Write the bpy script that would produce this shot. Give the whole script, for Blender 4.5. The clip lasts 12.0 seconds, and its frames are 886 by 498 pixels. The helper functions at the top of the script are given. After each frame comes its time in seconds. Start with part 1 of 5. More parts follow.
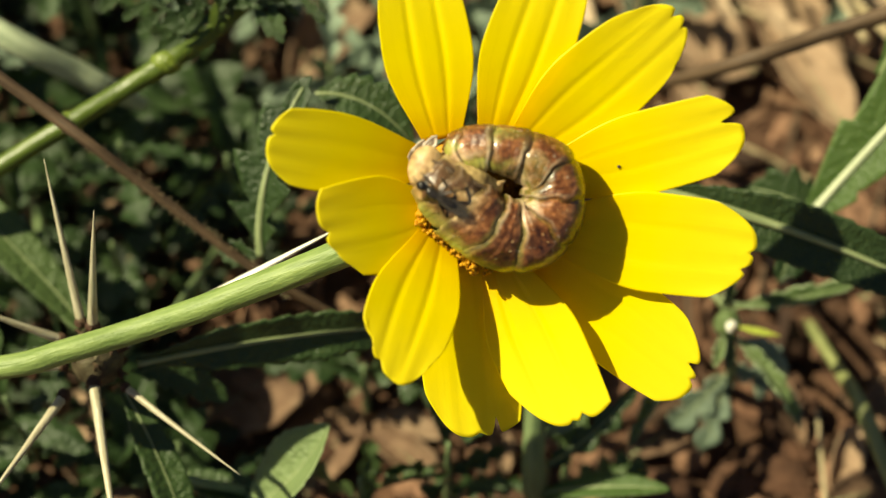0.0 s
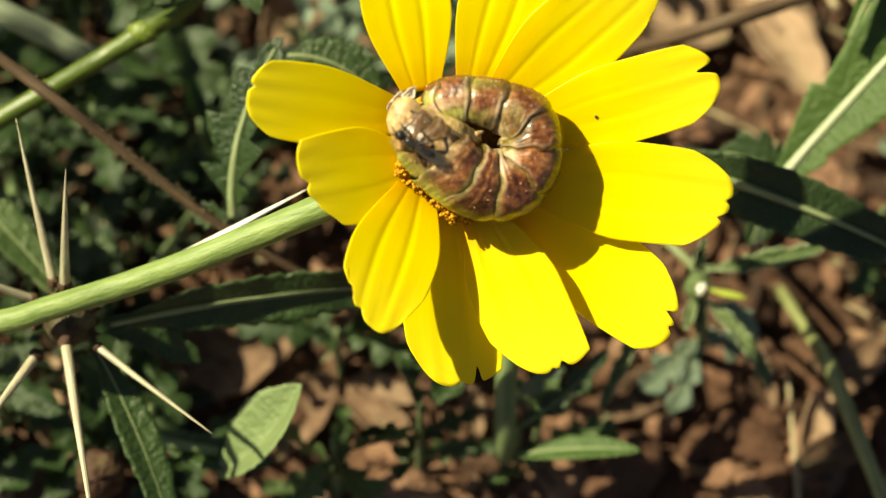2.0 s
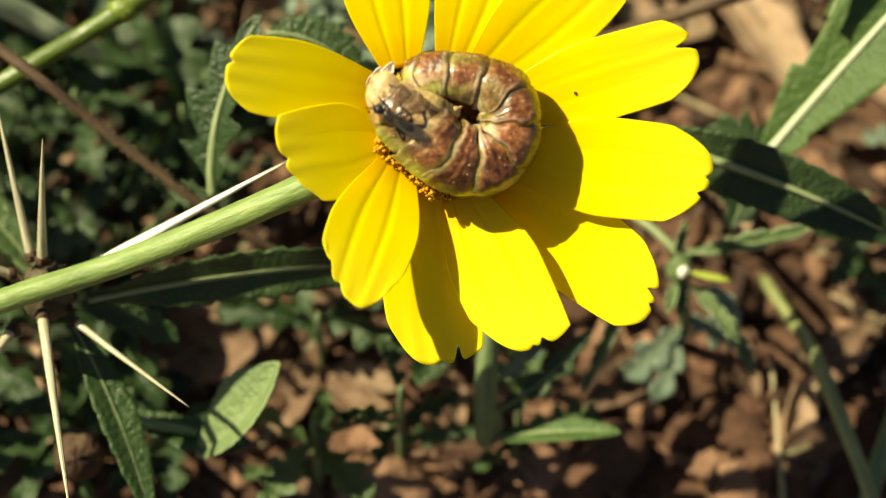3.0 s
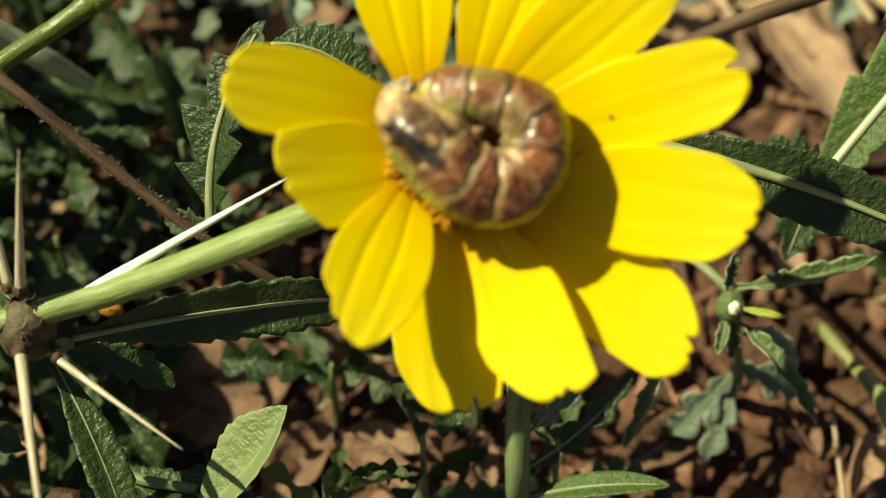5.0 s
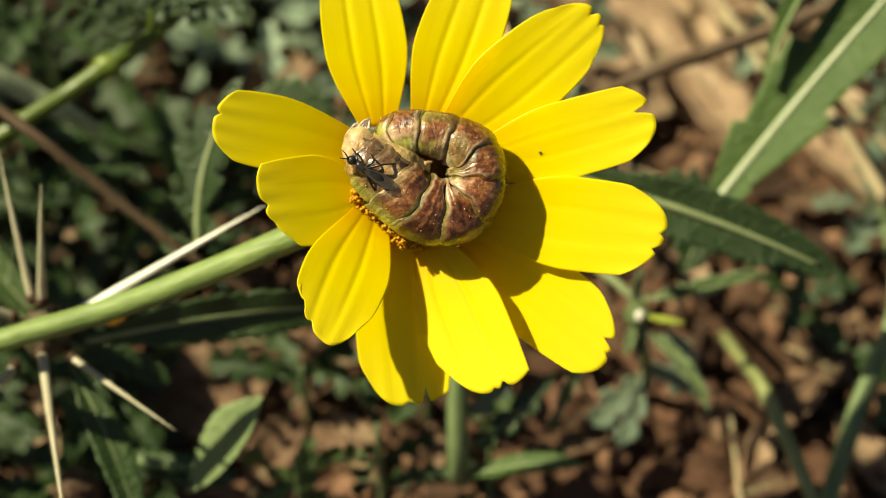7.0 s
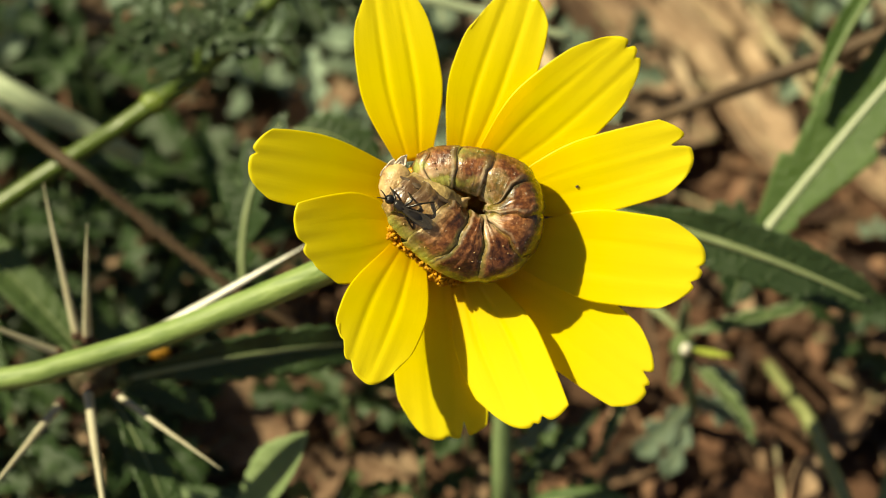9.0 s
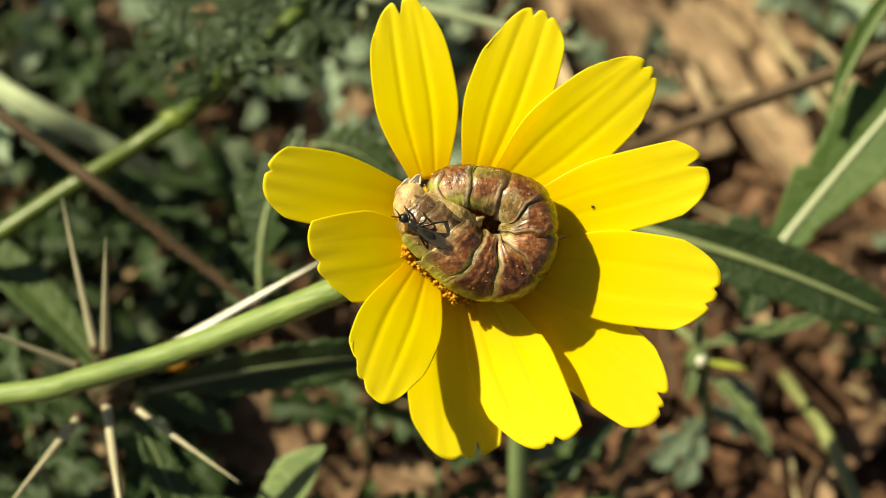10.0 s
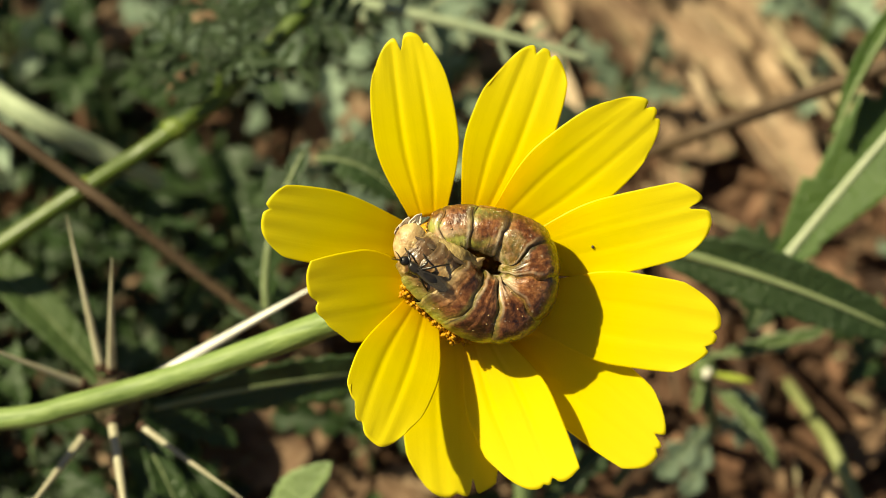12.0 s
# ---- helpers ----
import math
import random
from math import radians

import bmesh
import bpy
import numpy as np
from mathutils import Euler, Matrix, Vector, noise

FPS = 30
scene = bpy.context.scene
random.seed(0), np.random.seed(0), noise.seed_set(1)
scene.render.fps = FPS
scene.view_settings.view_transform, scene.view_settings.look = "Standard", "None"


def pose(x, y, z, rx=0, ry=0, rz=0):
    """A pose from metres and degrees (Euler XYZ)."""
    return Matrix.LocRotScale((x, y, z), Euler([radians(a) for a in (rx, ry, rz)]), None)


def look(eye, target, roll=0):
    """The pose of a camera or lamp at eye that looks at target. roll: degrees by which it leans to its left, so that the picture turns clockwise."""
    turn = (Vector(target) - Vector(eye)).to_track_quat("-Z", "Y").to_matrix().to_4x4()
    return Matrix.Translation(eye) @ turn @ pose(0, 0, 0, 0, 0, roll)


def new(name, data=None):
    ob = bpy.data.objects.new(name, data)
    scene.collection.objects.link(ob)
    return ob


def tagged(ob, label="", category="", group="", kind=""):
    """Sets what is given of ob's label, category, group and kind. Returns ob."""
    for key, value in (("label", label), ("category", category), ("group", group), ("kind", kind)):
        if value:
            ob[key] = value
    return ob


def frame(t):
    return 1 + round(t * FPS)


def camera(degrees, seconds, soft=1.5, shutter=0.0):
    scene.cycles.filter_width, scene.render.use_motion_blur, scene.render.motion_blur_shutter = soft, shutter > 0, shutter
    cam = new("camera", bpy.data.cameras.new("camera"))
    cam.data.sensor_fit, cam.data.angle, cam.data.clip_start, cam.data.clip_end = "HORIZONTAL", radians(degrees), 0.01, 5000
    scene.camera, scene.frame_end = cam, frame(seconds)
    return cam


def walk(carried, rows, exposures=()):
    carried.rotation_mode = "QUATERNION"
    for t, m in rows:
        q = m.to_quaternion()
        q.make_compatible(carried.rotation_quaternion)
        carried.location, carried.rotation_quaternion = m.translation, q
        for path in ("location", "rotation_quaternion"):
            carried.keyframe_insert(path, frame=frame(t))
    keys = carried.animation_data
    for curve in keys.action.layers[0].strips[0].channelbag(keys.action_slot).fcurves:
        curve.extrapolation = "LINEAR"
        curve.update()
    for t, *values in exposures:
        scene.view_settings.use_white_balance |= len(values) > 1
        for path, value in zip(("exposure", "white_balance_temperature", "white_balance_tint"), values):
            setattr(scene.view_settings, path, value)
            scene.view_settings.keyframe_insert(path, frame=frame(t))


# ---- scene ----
cam = camera(25, 12.0, soft=0.9)
cam.data.dof.use_dof = True
cam.data.dof.focus_distance = 0.188
cam.data.dof.aperture_fstop = 19
PATH = [
    (0, pose(-0.01128, -0.07203, 0.21427, 25.952, -0.500, 0.457)),
    (0.5, pose(-0.01063, -0.07288, 0.21342, 26.311, -0.412, 0.629)),
    (1, pose(-0.00871, -0.07489, 0.21246, 26.700, 0.023, 0.528)),
    (1.5, pose(-0.00948, -0.07477, 0.21314, 26.128, -0.466, 0.467)),
    (2, pose(-0.01039, -0.07524, 0.21375, 25.700, -1.030, 0.219)),
    (2.5, pose(-0.00947, -0.07814, 0.21337, 26.020, -1.069, 0.170)),
    (2.7, pose(-0.00882, -0.07996, 0.21244, 26.422, -1.093, 0.263)),
    (4.3, pose(-0.00616, -0.08652, 0.18953, 31.285, 0.139, -0.022)),
    (4.5, pose(-0.00725, -0.08487, 0.18704, 31.450, 0.022, -0.128)),
    (5, pose(-0.00687, -0.08272, 0.18534, 31.632, 0.181, 0.042)),
    (5.5, pose(-0.00603, -0.08555, 0.19244, 31.523, 0.051, -0.200)),
    (6, pose(-0.00397, -0.09626, 0.20977, 31.407, -0.395, -0.419)),
    (6.5, pose(-0.00194, -0.10379, 0.21688, 32.153, -0.116, -0.495)),
    (7, pose(-0.00142, -0.10490, 0.21665, 32.731, 0.235, -0.262)),
    (7.5, pose(-0.00187, -0.10571, 0.21606, 33.242, 0.447, -0.174)),
    (9.5, pose(-0.00349, -0.09854, 0.21994, 32.173, 1.115, 0.289)),
    (10, pose(-0.00375, -0.09866, 0.22054, 32.284, 1.246, 0.336)),
    (10.5, pose(-0.00462, -0.09876, 0.22071, 32.378, 1.254, 0.150)),
    (11, pose(-0.00535, -0.09825, 0.22086, 32.354, 1.141, -0.003)),
    (11.5, pose(-0.00509, -0.09703, 0.22117, 32.104, 1.170, 0.099)),
    (12, pose(-0.00630, -0.09316, 0.22277, 31.238, 0.886, 0.038)),
]
walk(cam, PATH, exposures=((0.0, 0.66, 7200, 6), (1.0, 0.64, 7200, 6), (2.0, 0.86, 7200, 6), (2.5, 0.94, 7200, 6), (4.5, 0.74, 7200, 6), (5.5, 0.62, 7200, 6), (7.0, 0.61, 7200, 6), (12.0, 0.64, 7200, 6)))

# ---- the axes along which the plants are laid out: millimetres from the flower's heart,
# u across, v up the tilted flower face, w along the flower's axis ----
HEART = Vector((-0.00486, 0.0069, 0.05414))
TILT = Matrix(((0.9998, 0.0095, 0.0199), (0.0026, 0.8446, -0.5355), (-0.0219, 0.5354, 0.8443)))
NT = np.array(TILT)
NH = np.array(HEART)
DEPTH = 14.0  # the soil lies this far below the origin, in millimetres


def at(p):
    """World metres of points (u, v, w) in millimetres."""
    return np.asarray(p, float) @ NT.T * 0.001 + NH


def under(u, v):
    """The point of the ground that lies behind (u, v), as (u, v, w)."""
    w = -(NH[2] * 1000 + DEPTH + NT[2, 0] * u + NT[2, 1] * v) / NT[2, 2]
    return np.array((u, v, w))


# ---- light ----
TO_SUN = TILT @ Vector((-0.65, 0.54, 0.57)).normalized()
sun_data = bpy.data.lights.new("sun", "SUN")
sun_data.energy, sun_data.angle, sun_data.color = 5.0, radians(0.6), (1.0, 0.94, 0.68)
sun = new("sun", sun_data)
sun.matrix_basis = look(TO_SUN * 3, (0, 0, 0))
world = bpy.data.worlds.new("sky")
scene.world = world
world.use_nodes = True
sky = world.node_tree.nodes.new("ShaderNodeTexSky")
sky.sky_type, sky.sun_disc = "NISHITA", False
sky.sun_elevation = math.asin(TO_SUN.z)
sky.sun_rotation = math.atan2(TO_SUN.x, TO_SUN.y)
back = world.node_tree.nodes["Background"]
back.inputs["Strength"].default_value = 0.032
world.node_tree.links.new(sky.outputs[0], back.inputs["Color"])


# ---- materials ----
class Nodes:
    """A short way to write node trees."""

    def __init__(self, name):
        self.mat = bpy.data.materials.new(name)
        self.mat.use_nodes = True
        self.tree = self.mat.node_tree
        self.shader = self.tree.nodes["Principled BSDF"]
        self.out = self.tree.nodes["Material Output"]

    def add(self, kind, **ins):
        node = self.tree.nodes.new(kind)
        for key, value in ins.items():
            self.put(node, key.replace("_", " "), value)
        return node

    def put(self, node, key, value):
        if hasattr(value, "links") or isinstance(value, bpy.types.NodeSocket):
            self.tree.links.new(value, node.inputs[key])
        else:
            node.inputs[key].default_value = value

    def noise(self, scale, detail=4, vec=None, rough=0.55):
        n = self.add("ShaderNodeTexNoise", Scale=scale, Detail=detail, Roughness=rough)
        n.inputs["Vector"].default_value
        self.tree.links.new(vec if vec else self.obj(), n.inputs["Vector"])
        return n.outputs["Fac"]

    def obj(self):
        return self.add("ShaderNodeTexCoord").outputs["Object"]

    def uv(self, sx=1.0, sy=1.0):
        m = self.add("ShaderNodeMapping")
        m.inputs["Scale"].default_value = (sx, sy, 1)
        self.tree.links.new(self.add("ShaderNodeTexCoord").outputs["UV"], m.inputs["Vector"])
        return m.outputs["Vector"]

    def ramp(self, fac, *stops):
        r = self.add("ShaderNodeValToRGB", Fac=fac)
        e = r.color_ramp.elements
        while len(e) < len(stops):
            e.new(0.5)
        for el, (pos, col) in zip(e, stops):
            el.position, el.color = pos, (*col, 1) if len(col) == 3 else col
        return r.outputs["Color"]

    def mix(self, fac, a, b, blend="MIX"):
        m = self.add("ShaderNodeMix")
        m.data_type, m.blend_type = "RGBA", blend
        for slot, value in ((0, fac), (6, a), (7, b)):
            if isinstance(value, bpy.types.NodeSocket):
                self.tree.links.new(value, m.inputs[slot])
            else:
                m.inputs[slot].default_value = value if slot == 0 else (*value, 1)
        return m.outputs[2]

    def math(self, op, a, b=0.0):
        m = self.add("ShaderNodeMath")
        m.operation = op
        for slot, value in ((0, a), (1, b)):
            if isinstance(value, bpy.types.NodeSocket):
                self.tree.links.new(value, m.inputs[slot])
            else:
                m.inputs[slot].default_value = value
        return m.outputs[0]

    def bump(self, height, strength, metres):
        b = self.add("ShaderNodeBump", Height=height, Strength=strength, Distance=metres)
        self.tree.links.new(b.outputs[0], self.shader.inputs["Normal"])
        return b.outputs[0]

    def finish(self, color, rough=0.5, thin=0.0, thin_color=None, spec=0.5, normal=None):
        self.put(self.shader, "Base Color", color if isinstance(color, bpy.types.NodeSocket) else (*color, 1))
        self.put(self.shader, "Roughness", rough)
        self.put(self.shader, "Specular IOR Level", spec)
        if thin:
            t = self.add("ShaderNodeBsdfTranslucent")
            c = thin_color if thin_color is not None else color
            self.put(t, "Color", c if isinstance(c, bpy.types.NodeSocket) else (*c, 1))
            if normal:
                self.tree.links.new(normal, t.inputs["Normal"])
            m = self.add("ShaderNodeMixShader", Fac=thin)
            self.tree.links.new(self.shader.outputs[0], m.inputs[1])
            self.tree.links.new(t.outputs[0], m.inputs[2])
            self.tree.links.new(m.outputs[0], self.out.inputs["Surface"])
        return self.mat


def petal_material():
    n = Nodes("yellow petal")
    sep = n.add("ShaderNodeSeparateXYZ", Vector=n.uv())
    along = sep.outputs["Y"]
    col = n.ramp(along, (0.0, (0.72, 0.43, 0.002)), (0.18, (0.90, 0.70, 0.003)), (0.44, (0.94, 0.82, 0.006)), (1.0, (0.96, 0.86, 0.028)))
    streak = n.noise(1.0, 3, n.uv(8, 1.0))
    col = n.mix(n.math("MULTIPLY", streak, 0.10), col, (0.76, 0.57, 0.002))
    blotch = n.noise(420, 3)
    col = n.mix(n.math("MULTIPLY", blotch, 0.12), col, (0.98, 0.80, 0.05))
    h = n.math("ADD", n.math("MULTIPLY", n.noise(1.0, 3, n.uv(26, 0.8)), 0.6), n.math("MULTIPLY", n.noise(5000, 2), 0.25))
    nor = n.bump(h, 0.12, 0.0002)
    return n.finish(col, 0.42, 0.46, n.mix(0.3, col, (1.0, 0.74, 0.0)), 0.25, nor)


def leaf_material(name, dark, light, rough=0.5, thin=0.25, hair=0.0, rare=1.0, rim_light=0.45):
    """rare: above 1 most leaves are of the dark shade and few of the light one."""
    n = Nodes(name)
    a = n.noise(160, 4)
    b = n.noise(1500, 3)
    rnd = n.add("ShaderNodeObjectInfo").outputs["Random"]
    f = n.math("ADD", n.math("MULTIPLY", a, 0.7), n.math("MULTIPLY", n.math("POWER", rnd, rare), 0.45))
    col = n.ramp(f, (0.30, dark), (0.85, light))
    col = n.mix(n.math("MULTIPLY", b, 0.3), col, tuple(min(1, c * 1.5 + 0.01) for c in light))
    across = n.add("ShaderNodeSeparateXYZ", Vector=n.uv()).outputs["X"]
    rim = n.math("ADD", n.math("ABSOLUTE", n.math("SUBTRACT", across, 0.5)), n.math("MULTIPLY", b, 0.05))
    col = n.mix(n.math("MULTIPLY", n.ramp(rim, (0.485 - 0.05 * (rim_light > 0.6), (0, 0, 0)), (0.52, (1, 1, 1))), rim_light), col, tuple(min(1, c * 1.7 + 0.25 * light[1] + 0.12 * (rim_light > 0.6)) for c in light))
    down = n.ramp(n.noise(4200, 2), (0.66, (0, 0, 0)), (0.72, (1, 1, 1)))
    col = n.mix(n.math("MULTIPLY", down, 0.40), col, tuple(min(1, c * 1.8 + 0.25 * light[1]) for c in light))
    vein = n.noise(1.0, 3, n.uv(2.2, 16))
    nor = n.bump(n.math("ADD", n.math("MULTIPLY", vein, 0.9), n.math("MULTIPLY", b, 0.9)), 0.8, 0.0005)
    if hair:
        n.put(n.shader, "Sheen Weight", hair)
        n.put(n.shader, "Sheen Roughness", 0.4)
    bright = tuple(min(1, c * 1.7) for c in light)
    return n.finish(col, rough, thin, bright, 0.4, nor)


def stem_material(name, dark, light, rough=0.42, ridges=9):
    n = Nodes(name)
    lines = n.noise(1.0, 3, n.uv(ridges, 1.2))
    a = n.noise(300, 4)
    col = n.ramp(n.math("ADD", n.math("MULTIPLY", lines, 0.7), n.math("MULTIPLY", a, 0.3)), (0.3, dark), (0.68, light))
    n.bump(n.math("ADD", lines, n.math("MULTIPLY", n.noise(2600, 3), 0.3)), 0.5, 0.0003)
    return n.finish(col, rough)


def grainy(name, stops, big=120, fine=1400, rough=0.8, depth=0.0005, per_piece=0.0, spec=0.3, per_thing=0.0):
    """A dull surface with stains and grain; per_piece: how much the pieces of it differ."""
    n = Nodes(name)
    f = n.math("ADD", n.math("MULTIPLY", n.noise(big, 5), 0.75), n.math("MULTIPLY", n.noise(fine, 4), 0.3))
    if per_piece:
        r = n.add("ShaderNodeNewGeometry").outputs["Random Per Island"]
        f = n.math("ADD", f, n.math("MULTIPLY", n.math("SUBTRACT", r, 0.5), per_piece))
    if per_thing:
        r = n.add("ShaderNodeObjectInfo").outputs["Random"]
        f = n.math("ADD", f, n.math("MULTIPLY", n.math("SUBTRACT", r, 0.5), per_thing))
    col = n.ramp(f, *stops)
    n.bump(n.noise(fine, 5), 0.7, depth)
    return n.finish(col, rough, 0, None, spec)


def caterpillar_material():
    n = Nodes("caterpillar skin")
    sep = n.add("ShaderNodeSeparateXYZ", Vector=n.uv())
    round_, rings = sep.outputs["X"], sep.outputs["Y"]
    along = n.math("FRACT", rings)
    body = n.math("DIVIDE", rings, 11.0)
    # round_: 0 under, 0.25 on the outer flank, 0.5 on the upper flank, 0.75 on the inner side of the curl
    wob = n.math("MULTIPLY", n.math("SUBTRACT", n.noise(230, 5), 0.5), 0.50)
    turn = n.math("ADD", round_, wob)
    striae = n.noise(1.0, 3, n.uv(2.2, 6.0))
    lengthwise = n.noise(1.0, 2, n.uv(7.0, 0.45))
    mottle = n.math("ADD", n.math("MULTIPLY", n.noise(380, 6, None, 0.68), 0.50), n.math("MULTIPLY", n.noise(1900, 4), 0.34))
    mottle = n.math("ADD", mottle, n.math("MULTIPLY", striae, 0.10))
    brown = n.ramp(mottle, (0.37, (0.028, 0.007, 0.003)), (0.46, (0.145, 0.046, 0.014)), (0.58, (0.40, 0.165, 0.062)))
    green = n.ramp(n.math("ADD", n.math("MULTIPLY", n.noise(420, 4), 0.6), n.math("MULTIPLY", striae, 0.4)), (0.35, (0.15, 0.16, 0.020)), (0.62, (0.46, 0.50, 0.12)))
    cream = n.mix(n.noise(300, 2), (0.60, 0.36, 0.19), (0.88, 0.80, 0.58))
    # the thorax is tan with dark streaks along it
    tan = n.ramp(mottle, (0.36, (0.20, 0.095, 0.035)), (0.45, (0.43, 0.26, 0.105)), (0.57, (0.74, 0.53, 0.27)))
    tan = n.mix(n.math("MULTIPLY", n.ramp(lengthwise, (0.49, (0, 0, 0)), (0.56, (1, 1, 1))), 0.85), tan, (0.060, 0.024, 0.012))
    front = n.ramp(n.math("ADD", body, n.math("MULTIPLY", wob, 0.12)), (0.77, (0, 0, 0)), (0.84, (1, 1, 1)))
    back_ = brown
    # olive skin shows between the brown saddles of the rear half
    saddle = n.ramp(n.math("ADD", n.math("ABSOLUTE", n.math("SUBTRACT", along, 0.52)), n.math("MULTIPLY", wob, 0.9)), (0.34, (0, 0, 0)), (0.46, (1, 1, 1)))
    late = n.ramp(body, (0.48, (0.25, 0.25, 0.25)), (0.60, (0.85, 0.85, 0.85)))
    col = n.mix(n.math("MULTIPLY", saddle, n.math("MULTIPLY", late, 0.42)), back_, green)
    low = n.ramp(turn, (0.13, (1, 1, 1)), (0.26, (0, 0, 0)))
    col = n.mix(low, col, green)
    # the inner side is paler, greenish to pinkish cream
    inner = n.ramp(turn, (0.49, (0, 0, 0)), (0.62, (1, 1, 1)))
    pale_skin = n.mix(n.ramp(n.noise(380, 4), (0.46, (0, 0, 0)), (0.58, (1, 1, 1))), n.mix(0.45, brown, green), cream)
    col = n.mix(n.math("MULTIPLY", inner, 0.85), col, pale_skin)
    col = n.mix(n.math("MULTIPLY", front, n.math("SUBTRACT", 0.9, n.math("MULTIPLY", low, 0.7))), col, tan)
    tail = n.ramp(body, (0.10, (1, 1, 1)), (0.34, (0, 0, 0)))
    patch = n.ramp(n.math("ADD", n.noise(330, 3), n.math("MULTIPLY", n.math("SUBTRACT", round_, 0.5), 0.3)), (0.50, (0, 0, 0)), (0.58, (1, 1, 1)))
    col = n.mix(n.math("MULTIPLY", n.math("MULTIPLY", tail, patch), 0.75), col, green)
    # a thin broken pale line before each crease, and shade painted dark into the crease itself
    pos = n.math("ADD", along, n.math("MULTIPLY", wob, 0.14))
    pale = n.ramp(pos, (0.80, (0, 0, 0)), (0.87, (1, 1, 1)), (0.90, (1, 1, 1)), (0.94, (0, 0, 0)))
    flank = n.ramp(turn, (0.36, (0, 0, 0)), (0.58, (1, 1, 1)))
    col = n.mix(n.math("MULTIPLY", n.math("MULTIPLY", pale, flank), 0.65), col, cream)
    crease_shade = n.ramp(n.math("ADD", n.math("ABSOLUTE", n.math("SUBTRACT", along, 0.5)), n.math("MULTIPLY", n.math("SUBTRACT", round_, 0.5), 0.06)), (0.45, (0, 0, 0)), (0.485, (1, 1, 1)))
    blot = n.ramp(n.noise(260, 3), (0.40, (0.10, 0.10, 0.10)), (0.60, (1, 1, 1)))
    col = n.mix(n.math("MULTIPLY", n.math("MULTIPLY", crease_shade, blot), 0.85), col, (0.026, 0.012, 0.007))
    # dark blotch on the front rim of some rings
    dark = n.math("MULTIPLY", n.ramp(along, (0.66, (0, 0, 0)), (0.90, (1, 1, 1))), n.ramp(n.noise(190, 2), (0.50, (0, 0, 0)), (0.58, (1, 1, 1))))
    col = n.mix(n.math("MULTIPLY", dark, 0.6), col, (0.05, 0.020, 0.010))
    dots = n.ramp(n.noise(2600, 1), (0.70, (0, 0, 0)), (0.74, (1, 1, 1)))
    col = n.mix(n.math("MULTIPLY", dots, 0.5), col, (0.62, 0.50, 0.38))
    wrinkle = n.math("ADD", n.math("MULTIPLY", striae, 0.20), n.math("MULTIPLY", n.noise(1.0, 3, n.uv(5.0, 3.0)), 0.4))
    n.bump(n.math("ADD", wrinkle, n.math("MULTIPLY", n.noise(1500, 5), 0.7)), 0.8, 0.0003)
    n.put(n.shader, "Subsurface Weight", 0.08)
    n.put(n.shader, "Subsurface Radius", (0.0010, 0.0005, 0.0003))
    n.put(n.shader, "Coat Weight", 0.5)
    n.put(n.shader, "Coat Roughness", 0.16)
    return n.finish(col, n.ramp(n.noise(900, 3), (0.3, (0.24, 0.24, 0.24)), (0.7, (0.46, 0.46, 0.46))), 0, None, 0.5)


def wing_material():
    n = Nodes("smoky wing")
    n.put(n.shader, "Base Color", (0.06, 0.05, 0.042, 1))
    n.put(n.shader, "Roughness", 0.22)
    veins = n.noise(1.0, 2, n.uv(7, 1.5))
    n.bump(veins, 0.4, 0.0001)
    t = n.add("ShaderNodeBsdfTransparent")
    m = n.add("ShaderNodeMixShader", Fac=0.28)
    n.tree.links.new(n.shader.outputs[0], m.inputs[1])
    n.tree.links.new(t.outputs[0], m.inputs[2])
    n.tree.links.new(m.outputs[0], n.out.inputs["Surface"])
    return n.mat


PETAL = petal_material()
FLORET = grainy("orange floret", ((0.3, (0.32, 0.11, 0.003)), (0.6, (0.56, 0.27, 0.006)), (0.85, (0.78, 0.50, 0.02))), 700, 3000, 0.6, 0.0001)
STEM = stem_material("flower stem", (0.10, 0.165, 0.034), (0.25, 0.33, 0.10), 0.55, 15)
SEPAL = leaf_material("green bract", (0.08, 0.14, 0.03), (0.20, 0.28, 0.09))
SKIN = caterpillar_material()
HEADSKIN = grainy("tan head capsule", ((0.30, (0.16, 0.075, 0.03)), (0.44, (0.46, 0.29, 0.13)), (0.62, (0.70, 0.50, 0.26))), 520, 2200, 0.4, 0.0002, 0, 0.5)
SKINFOLD = grainy("olive skin fold", ((0.30, (0.10, 0.048, 0.018)), (0.45, (0.36, 0.23, 0.08)), (0.64, (0.66, 0.50, 0.22))), 420, 1800, 0.35, 0.0003, 0, 0.5)
GREENFOLD = grainy("pale green skin fold", ((0.28, (0.11, 0.085, 0.02)), (0.40, (0.20, 0.25, 0.04)), (0.56, (0.36, 0.45, 0.10)), (0.80, (0.58, 0.60, 0.25))), 330, 1500, 0.4, 0.0003, 0, 0.5)
BLACK = grainy("black chitin", ((0.3, (0.006, 0.005, 0.005)), (0.8, (0.03, 0.024, 0.02))), 900, 5000, 0.3, 0.00005, 0, 0.6)
WING = wing_material()
HUSK = grainy("papery husk", ((0.3, (0.40, 0.30, 0.22)), (0.7, (0.76, 0.68, 0.58))), 600, 2500, 0.6, 0.0002)
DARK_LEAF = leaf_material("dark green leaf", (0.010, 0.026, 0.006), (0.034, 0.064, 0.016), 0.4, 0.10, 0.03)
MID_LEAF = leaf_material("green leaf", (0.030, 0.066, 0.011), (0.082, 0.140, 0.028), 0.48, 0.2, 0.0)
